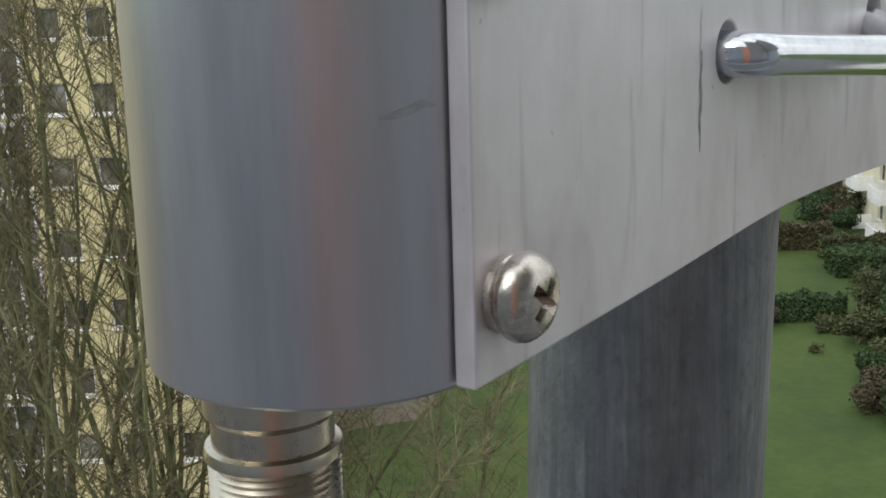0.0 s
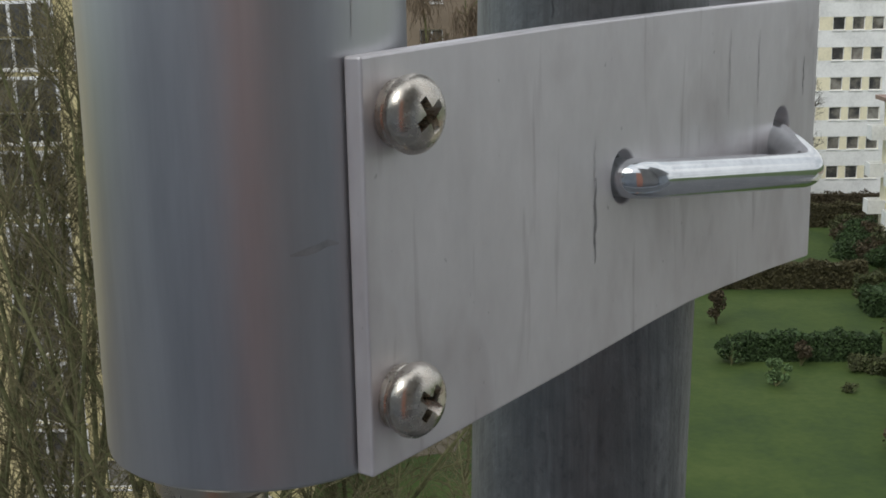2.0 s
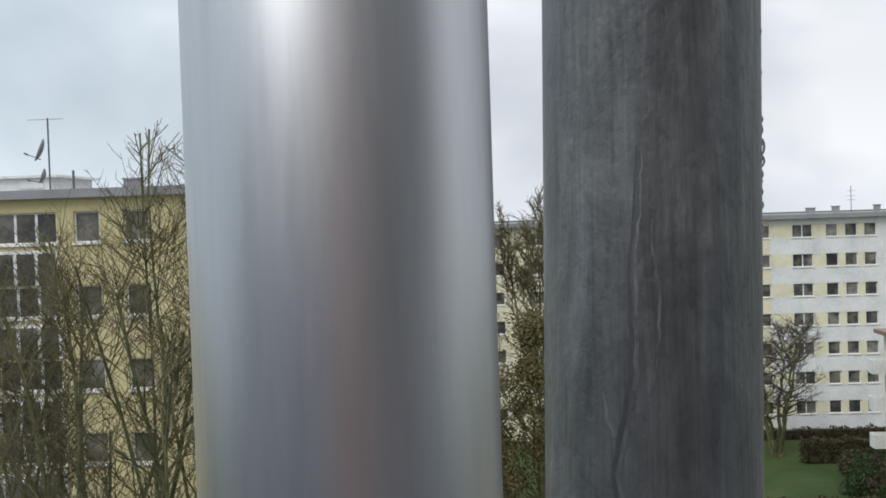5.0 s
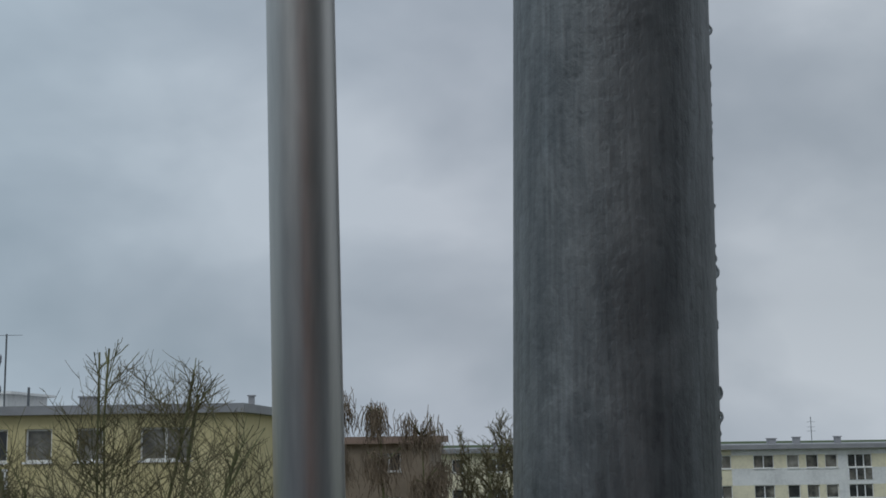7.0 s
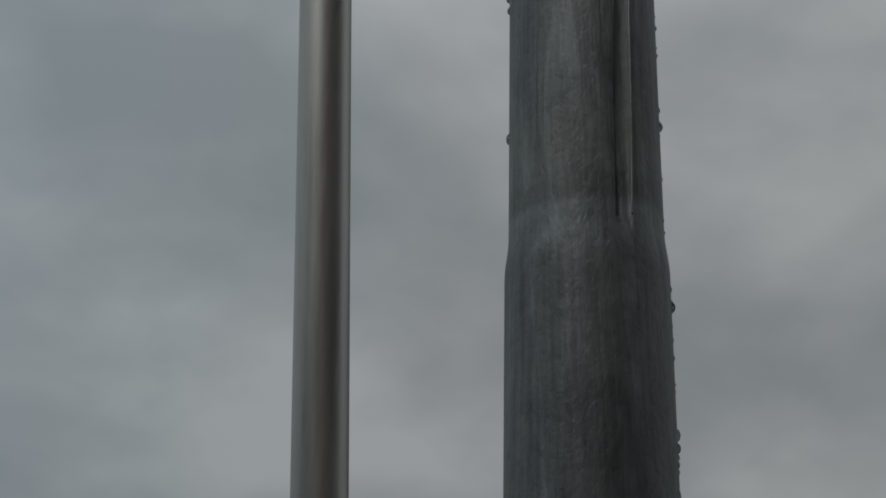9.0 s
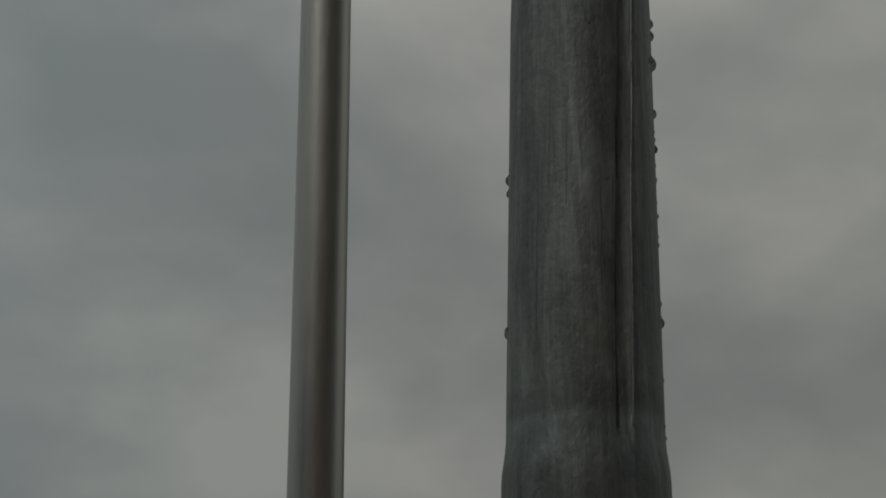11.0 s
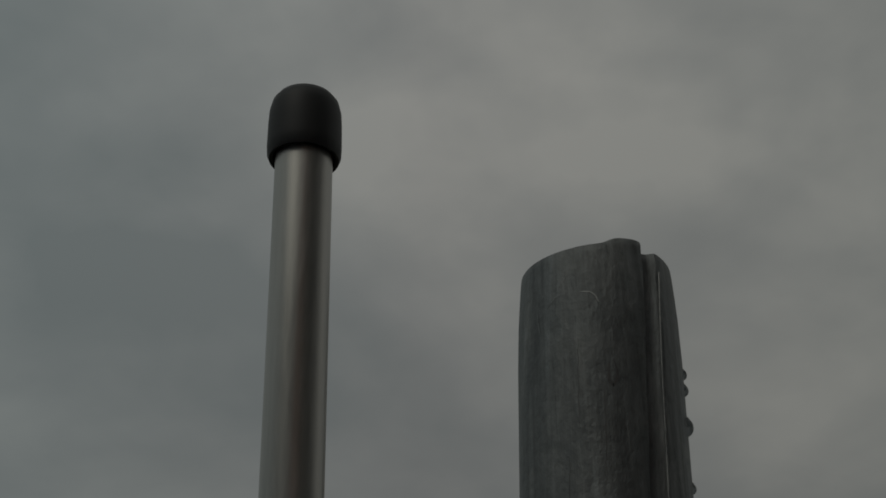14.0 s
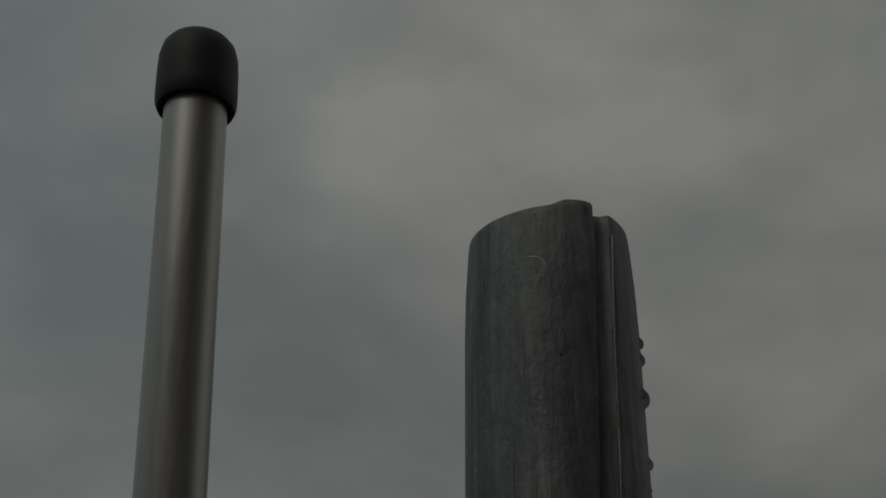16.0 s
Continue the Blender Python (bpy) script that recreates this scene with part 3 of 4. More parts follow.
for k in range(len(bend)):
    k2 = (k + 1) % len(bend)
    bm.faces.new((lo[k], lo[k2], hi[k2], hi[k]))
bmesh.ops.recalc_face_normals(bm, faces=bm.faces)
plate = part("plate", bm, M_PLATE, bracket, "bent grey aluminium sheet with streaks", smooth=False)
cutters = []
for u, z, rx, rz in ((0.0634, 0.0224, 0.0041, 0.0048), (0.1306, 0.0236, 0.0041, 0.0048)):
    cb = bmesh.new()
    lathe(cb, [(0, -0.04), (1.0, -0.04), (1.0, 0.0), (0, 0.0)], 40, pose(0, 0, 0, 90) @ pose(0, 0, 0))
    cb.transform(Matrix.Translation((u, -Q + 0.012 - 0.02, z)) @ Matrix.Diagonal((rx, 1, rz, 1)))
    cutters.append(mesh_ob("cutter", cb, M_DARK, bracket))
cut(plate, cutters)
bvm = plate.modifiers.new("worn_edge", "BEVEL")
bvm.width, bvm.segments, bvm.limit_method, bvm.angle_limit = 0.0004, 2, "ANGLE", radians(50)

bm = bmesh.new()
box(bm, U1 - T0, U1, -Q + 0.0045, 0.012, LOWER[-1][1], UPPER[-1][1])
flange = part("end_flange", bm, M_PLATE, bracket, "bent-back end with a round hole")
cb = bmesh.new()
lathe(cb, [(0, -0.02), (0.0031, -0.02), (0.0031, 0.02), (0, 0.02)], 32, Matrix.Translation((U1, -0.0045, 0.0432)) @ pose(0, 0, 0, 0, 90))
cut(flange, [mesh_ob("cutter", cb, M_DARK, bracket)])
# dark streaks worn into the sheet
for u, z0, z1, w, mt in ((0.0540, 0.0085, 0.0235, 0.0008, M_SCRATCH), (0.0537, 0.021, 0.0300, 0.0004, M_STREAK), (0.1415, 0.030, 0.0385, 0.0006, M_SCRATCH), (0.1045, 0.028, 0.046, 0.0006, M_STREAK), (0.118, 0.030, 0.0455, 0.0006, M_STREAK)):
    bm = bmesh.new()
    n = 12
    ll, rr = [], []
    for k in range(n + 1):
        z, h = z0 + (z1 - z0) * k / n, w * (0.25 + 0.75 * math.sin(math.pi * k / n)) * 0.5 * (1 + 0.3 * math.sin(k * 2.7))
        c = u + 0.0002 * math.sin(k * 1.3)
        ll.append(bm.verts.new((c - h, -Q - 0.00005, z)))
        rr.append(bm.verts.new((c + h, -Q - 0.00005, z)))
    for k in range(n):
        bm.faces.new((ll[k], rr[k], rr[k + 1], ll[k + 1]))
    part("scratch", bm, mt, bracket, "dark vertical scratch" if mt is M_SCRATCH else "faint grey run mark")

# clamp block behind the mast
bm = bmesh.new()
mc = BR.inverted() @ (MAST_POSE @ Vector((0, 0, 0.022)))
ring = [(0.050, 0.036), (0.050, 0.0235)]
ring += [(mc.x + (R_LOW + 0.0004) * math.sin(a), mc.y + (R_LOW + 0.0004) * math.cos(a)) for a in np.linspace(-0.72, 0.72, 15)]
ring += [(0.1455, 0.0235), (0.1455, 0.036)]
lo = [bm.verts.new((x, y, 0.008)) for x, y in ring]
hi = [bm.verts.new((x, y, 0.036)) for x, y in ring]
bm.faces.new(lo)
bm.faces.new(hi)
for k in range(len(ring)):
    bm.faces.new((lo[k], lo[(k + 1) % len(ring)], hi[(k + 1) % len(ring)], hi[k]))
bmesh.ops.recalc_face_normals(bm, faces=bm.faces)
clamp = mesh_ob("clamp", bm, M_GAL_WHITE)
clamp.matrix_world = BR
tagged(clamp, "pale zinc-plated saddle clamp gripping the steel mast", "clamp")

# u-bolt
ubolt = tagged(empty("u_bolt", BR), "shiny zinc-plated round steel u-bolt through the bracket", "u-bolt")
bm = bmesh.new()
rod(bm, rounded_path([(0.0638, 0.054, 0.0226), (0.0638, -0.0300, 0.0221), (0.1178, -0.0392, 0.0174), (0.1306, -0.0240, 0.0226), (0.1306, 0.058, 0.0232)], 0.0050, 9), 0.00355, 32)
part("bent_rod", bm, M_CHROME, ubolt, smooth=True)
for u, z in ((0.0632, 0.0226), (0.1306, 0.0232)):
    bm = bmesh.new()
    lathe(bm, [(0.0037, 0.0), (0.0070, 0.0), (0.0073, 0.0006), (0.0073, 0.0054), (0.0070, 0.006), (0.0037, 0.006)], 6, Matrix.Translation((u, 0.0365, z)) @ pose(0, 0, 0, -90))
    part("nut", bm, M_GAL_WHITE, ubolt, "pale hexagonal nut")


# pan-head screws with spring washers
def screw(turn):
    e = empty("screw")
    b = bmesh.new()
    lathe(b, [(0, 0.0016), (0.0036, 0.0016), (0.0048, 0.0017), (0.0053, 0.0022), (0.0055, 0.0030), (0.0053, 0.0040), (0.0048, 0.0047), (0.0043, 0.0052), (0.0038, 0.0055), (0.0028, 0.0059), (0.0014, 0.0061), (0, 0.0062)], 48)
    h = part("head", b, M_NICKEL, e, "rounded cross-recess head", smooth=True)
    cs = []
    for k in range(2):
        b = bmesh.new()
        # each slot narrows and shortens towards its floor
        vs = [b.verts.new((sx_ * lx, sy_ * ly, z)) for z, lx, ly in ((0.0036, 0.0013, 0.00045), (0.0070, 0.0034, 0.00085)) for sx_, sy_ in ((-1, -1), (1, -1), (1, 1), (-1, 1))]
        for f in ((3, 2, 1, 0), (4, 5, 6, 7), (0, 1, 5, 4), (1, 2, 6, 5), (2, 3, 7, 6), (3, 0, 4, 7)):
            b.faces.new([vs[q] for q in f])
        b.transform(pose(0, 0, 0, 0, 0, turn + 90 * k))
        cs.append(mesh_ob("cutter", b, M_NICKEL, e))
    cut(h, cs)
    h.data.shade_smooth()
    h.data.set_sharp_from_angle(angle=radians(40))
    b = bmesh.new()
    lathe(b, [(0.0030, 0.0), (0.0045, 0.0), (0.0048, 0.0003), (0.0048, 0.0012), (0.0045, 0.0015), (0.0030, 0.0015)], 40)
    part("washer", b, M_NICKEL, e, "split spring washer", smooth=True)
    return e


for u, z, turn in ((0.0024, 0.0396, 33), (0.0014, -0.0004, 50)):
    s = screw(turn)
    s.matrix_world = BR @ Matrix.Translation((u, -Q, z)) @ pose(0, 0, 0, 90)
    tagged(s, "nickel cross-head screw with washer fixing bracket to tube", "screw", "screws of the bracket")

# ---- ground ----
bm = bmesh.new()
for k in range(6):
    r0, r1 = (0, 40, 90, 180, 500, 1200)[k], (40, 90, 180, 500, 1200, 3200)[k]
    for j in range(32):
        a, b = 2 * math.pi * j / 32, 2 * math.pi * (j + 1) / 32
        if r0 == 0:
            bm.faces.new([bm.verts.new(p) for p in ((0, 0, GROUND), (r1 * math.cos(a), r1 * math.sin(a), GROUND), (r1 * math.cos(b), r1 * math.sin(b), GROUND))])
        else:
            bm.faces.new([bm.verts.new(p) for p in ((r0 * math.cos(a), r0 * math.sin(a), GROUND), (r1 * math.cos(a), r1 * math.sin(a), GROUND), (r1 * math.cos(b), r1 * math.sin(b), GROUND), (r0 * math.cos(b), r0 * math.sin(b), GROUND))])
bmesh.ops.remove_doubles(bm, verts=bm.verts, dist=0.001)
tagged(mesh_ob("ground", bm, M_GRASS), "damp green mown lawn with slight patches", "lawn", kind="structure")

# leaf litter under the trees, and an unseen paved yard added for neutral reflections
bm = bmesh.new()
# far left it runs on out of view, to keep green off the tube
edge = [(-120, 22), (-8.5, 22), (-7.5, 30), (-8.5, 38), (-11, 45.9), (-120, 45.9)]
bm.faces.new([bm.verts.new((x, y, GROUND + 0.03)) for x, y in edge])
# second patch added to take green out of the tube's left rim
bm.faces.new([bm.verts.new((x, y, GROUND + 0.03)) for x, y in ((-8.2, 52), (-2.5, 54), (0.5, 70), (1.0, 80), (-8.2, 81))])
tagged(mesh_ob("ground_litter", bm, M_LITTER), "brown damp leaf litter under bare trees, spread wider for reflections", "ground", kind="structure")
bm = bmesh.new()
bm.faces.new([bm.verts.new((x, y, GROUND + 0.03)) for x, y in ((-120, -90), (120, -90), (120, 21.8), (-120, 21.8))])
tagged(mesh_ob("pavement_yard", bm, M_ASPHALT), "unseen grey yard, added to keep lawn green out of reflections", "pavement", kind="structure")

# the house and balcony behind the camera, unseen, shaped for reflections in the metal
bm = bmesh.new()
box(bm, -9.0, 0.02, -1.85, -1.60, GROUND, 1.5)
tagged(mesh_ob("wall_house", bm, M_HOUSE_LIGHT), "unseen grey rendered house wall, added to reflect in the metal", "wall", kind="structure")
# taller end wall, also out of view and added for the reflections
bm = bmesh.new()
box(bm, 2.4, 9.0, -1.85, -1.60, GROUND, 4.5)
tagged(mesh_ob("wall_house_end", bm, M_HOUSE_LIGHT), "unseen grey rendered house wall, added to reflect in the metal", "wall", kind="structure")
# unseen panel, added to make the dark band reflected in the tubes
bm = bmesh.new()
box(bm, 0.46, 2.4, -1.84, -1.70, GROUND, 4.5)
tagged(mesh_ob("panel_dark", bm, M_HOUSE), "unseen dark panel, added to reflect in the metal tubes", "door", kind="structure")
# unseen strip in place of the person reflected as a reddish band
bm = bmesh.new()
box(bm, 0.02, 0.46, -1.83, -1.62, GROUND, 1.5)
tagged(mesh_ob("strip_reddish", bm, M_REDDISH), "unseen reddish strip, added for the reddish band in the tube", "trim", kind="structure")
# unseen panel, added high up so the rod and mast reflect dark at right
bm = bmesh.new()
box(bm, 2.20, 2.35, -1.60, -0.1, 0.75, 4.5)
tagged(mesh_ob("panel_upper_dark", bm, M_HOUSE), "unseen dark upper panel, added to darken the rod's reflection", "wall", kind="structure")
# floor and parapet are out of view, added to reflect grey from below
bm = bmesh.new()
box(bm, -3.0, 3.0, -1.60, -0.42, -1.45, -1.25)
tagged(mesh_ob("floor_balcony", bm, M_CONCRETE), "unseen light grey balcony floor, added to reflect in the metal", "floor", kind="structure")
bm = bmesh.new()
box(bm, -3.0, 3.0, -0.42, -0.34, -1.45, -0.36)
tagged(mesh_ob("wall_parapet", bm, M_CONCRETE), "unseen light grey balcony parapet, added to reflect in the metal", "parapet", kind="structure")


# ---- houses ----
def facade(bm, width, height, cols, rows, depth=0.18, mat_at=None):
    """A wall in the plane y=0 (outside is -y) with an opening for each column (x0, x1) and row (z0, z1)."""
    xs = sorted({0.0, width, *[v for c in cols for v in c]})
    zs = sorted({0.0, height, *[v for r in rows for v in r]})
    for a, b in zip(xs, xs[1:]):
        incol = any(c[0] <= a + 1e-6 and b <= c[1] + 1e-6 for c in cols)
        for c0, c1 in zip(zs, zs[1:]):
            inrow = any(r[0] <= c0 + 1e-6 and c1 <= r[1] + 1e-6 for r in rows)
            if incol and inrow:
                for q in (((a, 0, c0), (a, depth, c0), (a, depth, c1), (a, 0, c1)), ((b, depth, c0), (b, 0, c0), (b, 0, c1), (b, depth, c1)), ((a, 0, c0), (b, 0, c0), (b, depth, c0), (a, depth, c0)), ((a, depth, c1), (b, depth, c1), (b, 0, c1), (a, 0, c1))):
                    bm.faces.new([bm.verts.new(p) for p in q])
            else:
                f = bm.faces.new([bm.verts.new(p) for p in ((a, 0, c0), (b, 0, c0), (b, 0, c1), (a, 0, c1))])
                if mat_at:
                    f.material_index = mat_at((a + b) / 2, (c0 + c1) / 2, inrow)


_win = {}


def window(parent, x, z, w, h, lights=1, transom=0.0, depth=0.13):
    """A framed window whose lower corner is at x, z of the facade."""
    key = (round(w, 3), round(h, 3), lights, transom)
    if key not in _win:
        t = 0.07
        b = bmesh.new()
        loops = []
        for y in (0.0, 0.06):
            for i in (0.0, t):
                loops.append([b.verts.new(p) for p in ((i, y, i), (w - i, y, i), (w - i, y, h - i), (i, y, h - i))])
        fo, fi, bo, bi = loops
        for k in range(4):
            k2 = (k + 1) % 4
            for q in ((fo[k], fo[k2], fi[k2], fi[k]), (fi[k], fi[k2], bi[k2], bi[k]), (bo[k2], bo[k], bi[k], bi[k2]), (fo[k2], fo[k], bo[k], bo[k2])):
                b.faces.new(q)
        made = [("window", b, M_FRAME)]
        b = bmesh.new()
        box(b, 0.02, w - 0.02, 0.03, 0.045, 0.02, h - 0.02)
        made.append(("pane", b, M_GLASS))
        b = bmesh.new()
        box(b, -0.06, w + 0.06, -0.22, -0.002, -0.07, -0.002)
        made.append(("sill", b, M_FRAME))
        for k in range(1, lights):
            b = bmesh.new()
            box(b, w * k / lights - 0.05, w * k / lights + 0.05, 0.001, 0.06, t, h - t)
            made.append(("mullion", b, M_FRAME))
        _win[key] = []
        for nm, b, mt in made:
            me = bpy.data.meshes.new(nm)
            b.normal_update()
            b.to_mesh(me)
            b.free()
            me.materials.append(mt)
            _win[key].append((nm, me))
    o = None
    for nm, me in _win[key]:
        p = new(nm, me)
        p.parent = o or parent
        if o is None:
            o = p
            o.matrix_basis = Matrix.Translation((x, depth, z))
    return o


def house_shell(parent, width, depth, height, over, roof_t, roof_mat, wall_mat):
    b = bmesh.new()
    box(b, 0.001, width - 0.001, 0.30, depth, 0, height)
    part("wall", b, wall_mat, parent)
    b = bmesh.new()
    box(b, -over, width + over, -over, depth + over, height, height + roof_t)
    part("roof", b, roof_mat, parent)


STOREY = 2.77
# the long seven-storey house across the lawn
far = tagged(empty("apartment_building", pose(-2.2, 118, GROUND)), "long seven-storey pale yellow apartment block with white bands", "apartment building")
FH = 20.35
house_shell(far, 78, 12, FH, 0.7, 0.42, M_ROOF, M_PALE)
rows = [(21.7 - 2.50 - 0.62 - STOREY * k, 21.7 - 2.50 + 0.60 - STOREY * k) for k in range(7)]
cols, kinds = [], []
base_cols = [(1.0, 1.05, 1), (4.2, 1.9, 2), (7.2, 1.05, 1), (9.6, 1.05, 1), (12.6, 1.9, 2), (16.4, 1.05, 1), (19.2, 1.9, 2), (22.0, 1.05, 1)]
base_cols += [(25.15, 1.9, 2), (29.1, 1.9, 2), (32.2, 1.15, 1), (33.98, 1.15, 1), (35.75, 1.15, 1)]
base_cols += [(42.0, 1.15, 1), (43.8, 1.15, 1), (45.6, 1.15, 1), (48.4, 1.9, 2), (52.4, 1.9, 2), (56, 1.15, 1), (58, 1.15, 1), (60, 1.15, 1), (64, 1.9, 2), (68, 1.9, 2), (72, 1.15, 1)]
for x, w, l in base_cols:
    cols.append((x, x + w))
STAIR = (37.85, 40.1)


def far_colour(x, z, inrow):
    if x < 27.2:
        return 0
    if inrow:
        return 0 if 27.4 < x < 37.2 or 41 < x < 62 else 1
    return 1


bm = bmesh.new()
facade(bm, 78, FH, cols + [STAIR], rows, mat_at=far_colour)
part("wall", bm, [M_YELLOW, M_WHITE], far, "yellow window bands between white bands")
for (x, w, l) in base_cols:
    for r in rows:
        window(far, x, r[0], w, r[1] - r[0], l)
for k, r in enumerate(rows):
    window(far, STAIR[0], r[0], STAIR[1] - STAIR[0], r[1] - r[0], 3)
    if k < 6:
        bm = bmesh.new()
        box(bm, STAIR[0], STAIR[1], -0.03, 0.02, r[0] - 1.15, r[0] - 0.12)
        part("glazing", bm, M_GLASS, far, "dark stair glazing")
        for j in range(4):
            bm = bmesh.new()
            xx = STAIR[0] + (STAIR[1] - STAIR[0]) * j / 3
            box(bm, xx - 0.06, xx + 0.06, -0.06, -0.031, r[0] - 1.15, r[0] - 0.12)
            part("mullion", bm, M_FRAME, far)
rng = random.Random(8)
for x in (23.5, 24.6, 26.0, 31.5, 34.0, 38.0, 8.0, 5.0):
    bm = bmesh.new()
    w, h = rng.uniform(0.3, 0.8), rng.uniform(0.4, 0.8)
    box(bm, x, x + w, 4, 4.6, FH + 0.42, FH + 0.42 + h)
    box(bm, x - 0.08, x + w + 0.08, 3.92, 4.68, FH + 0.42 + h, FH + 0.5 + h)
    part("roof_vent", bm, M_ROOF, far)
bm = bmesh.new()
rod(bm, [(36.0, 5, FH + 0.4), (36.0, 5, FH + 3.0)], 0.035, 8)
for z in (1.6, 2.0, 2.5):
    rod(bm, [(35.6, 5, FH + z), (36.4, 5, FH + z)], 0.016, 6)
part("roof_aerial", bm, M_STEEL_FAR, far)

# the yellow house behind the big tree
# its far left length is unseen, added to hide lawn from the tube's reflection
left = tagged(empty("apartment_building", pose(-78.4, 46, GROUND)), "tall weathered ochre-yellow apartment block behind a bare tree", "apartment building")
LH = 22.93
house_shell(left, 70, 12, LH, 0.35, 0.33, M_ROOF, M_OCHRE)
lrows = [(21.7 - 0.48 - 2.8 * k, 21.7 + 0.72 - 2.8 * k) for k in range(8)]
lcols = [(62.2, 63.2, 1), (64.1, 65.1, 1), (66.45, 68.35, 2), (48.0, 49.0, 1), (50.0, 51.0, 1), (52.2, 53.2, 1), (43.0, 45.4, 3), (34.0, 35.0, 1), (37.0, 38.0, 1)]
trip = [(59.1, 61.55)]
bm = bmesh.new()
facade(bm, 70, LH, [c[:2] for c in lcols] + trip, lrows)
part("wall", bm, M_OCHRE, left)
for a, b, l in lcols:
    for r in lrows:
        window(left, a, r[0], b - a, r[1] - r[0], l)
for r in lrows:
    window(left, trip[0][0], r[0], trip[0][1] - trip[0][0], r[1] - r[0], 3)
    bm = bmesh.new()
    box(bm, trip[0][0], trip[0][1], -0.03, 0.02, max(0.2, r[0] - 1.55), r[0] - 0.25)
    part("glazing", bm, M_GLASS, left, "dark stair glazing")
    for j in range(4):
        bm = bmesh.new()
        xx = trip[0][0] + (trip[0][1] - trip[0][0]) * j / 3
        box(bm, xx - 0.06, xx + 0.06, -0.07, -0.031, max(0.2, r[0] - 1.55), r[0] - 0.25)
        part("mullion", bm, M_FRAME, left)
    bm = bmesh.new()
    box(bm, trip[0][0], trip[0][1], -0.075, -0.031, r[0] - 0.36, r[0] - 0.24)
    part("transom", bm, M_FRAME, left)
bm = bmesh.new()
box(bm, 56, 60.3, 3, 8, LH + 0.33, LH + 0.92)
box(bm, 55.8, 60.6, 2.8, 8.2, LH + 0.92, LH + 1.02)
box(bm, 59.0, 60.0, 2.96, 2.995, LH + 0.5, LH + 0.85)
part("penthouse", bm, M_WHITE, left, "low pale rooftop plant room")
for x, y, w, h in ((63.4, 2.5, 0.62, 0.38), (68.9, 9, 0.24, 0.55), (70.1, 9.5, 0.18, 0.55)):
    bm = bmesh.new()
    box(bm, x, x + w, y, y + w, LH + 0.33, LH + 0.33 + h)
    box(bm, x - 0.05, x + w + 0.05, y - 0.05, y + w + 0.05, LH + 0.33 + h, LH + 0.39 + h)
    part("chimney", bm, M_ROOF, left)
bm = bmesh.new()
rod(bm, [(61.75, 1.5, LH + 0.3), (61.75, 1.5, LH + 1.1)], 0.05, 8)
part("vent_pipe", bm, M_STEEL_FAR, left)
aer = tagged(empty("roof_aerial", pose(-17.25, 46.6, GROUND + LH + 0.33)), "thin steel roof mast with two grey satellite dishes", "aerial mast")
bm = bmesh.new()
rod(bm, [(0, 0, 0), (0, 0, 2.75)], 0.035, 8)
rod(bm, [(-0.8, 0, 2.70), (0.6, 0, 2.70)], 0.010, 6)
part("pole", bm, M_STEEL_FAR, aer)
for z, s, dx in ((1.50, 0.46, -0.22), (0.50, 0.30, -0.16)):
    bm = bmesh.new()
    lathe(bm, [(0, 0.0), (s * 0.5, 0.03), (s * 0.85, 0.09), (s, 0.14), (s, 0.17), (s * 0.8, 0.11), (s * 0.4, 0.05), (0, 0.03)], 24)
    bm.transform(Matrix.Translation((dx, 0, z)) @ pose(0, 0, 0, 0, -68, 25) @ Matrix.Diagonal((1, 0.8, 1, 1)))
    d = part("dish", bm, M_DISH, aer, "grey satellite dish", smooth=True)
    bm = bmesh.new()
    rod(bm, [(dx - 0.1, 0, z - s * 0.7), (dx - 0.62, -0.1, z - 0.1)], 0.018, 6)
    rod(bm, [(dx - 0.56, -0.1, z - 0.13), (dx - 0.7, -0.12, z - 0.06)], 0.04, 6)
    part("feed_arm", bm, M_STEEL_FAR, aer)

# the brown house between the willows
mid = tagged(empty("apartment_building", pose(-18.5, 81.5, GROUND, 0, 0, -3)), "brown apartment block partly hidden by willow trees", "apartment building")
MH = 21.55
house_shell(mid, 16.25, 11, MH, 0.5, 0.45, M_TILE, M_BROWN)
mrows = [(MH - 0.62 - 1.15 - 2.8 * k, MH - 0.62 - 2.8 * k) for k in range(7)]
mcols = [(1.5, 2.6, 1), (4.5, 5.6, 1), (7.0, 8.1, 1), (9.6, 10.7, 1), (12.9, 14.4, 2)]
bm = bmesh.new()
facade(bm, 16.25, MH, [c[:2] for c in mcols], mrows)
part("wall", bm, M_BROWN, mid)
for a, b, l in mcols:
    for r in mrows:
        window(mid, a, r[0], b - a, r[1] - r[0], l)

# the white house with balconies at the side of the lawn; its facade looks across the lawn
# its near length is unseen, added so the plate reflects a pale facade
side = tagged(empty("apartment_building", pose(28.9, 97.0, GROUND, 0, 0, -90)), "white four-storey house with balconies beside the lawn", "apartment building")
SH = 11.6
house_shell(side, 78, 11, SH, 0.6, 0.3, M_TILE, M_WHITE)
srows = [(1.1 + 2.85 * k, 2.5 + 2.85 * k) for k in range(4)]
scols = [(3.6 + 5.2 * k, 4.7 + 5.2 * k, 1) for k in range(14)] + [(1.6, 2.3, 1)]
bm = bmesh.new()
facade(bm, 78, SH, [c[:2] for c in scols], srows)
part("wall", bm, M_PALE, side)
for a, b, l in scols:
    for r in srows:
        window(side, a, r[0], b - a, r[1] - r[0], l)
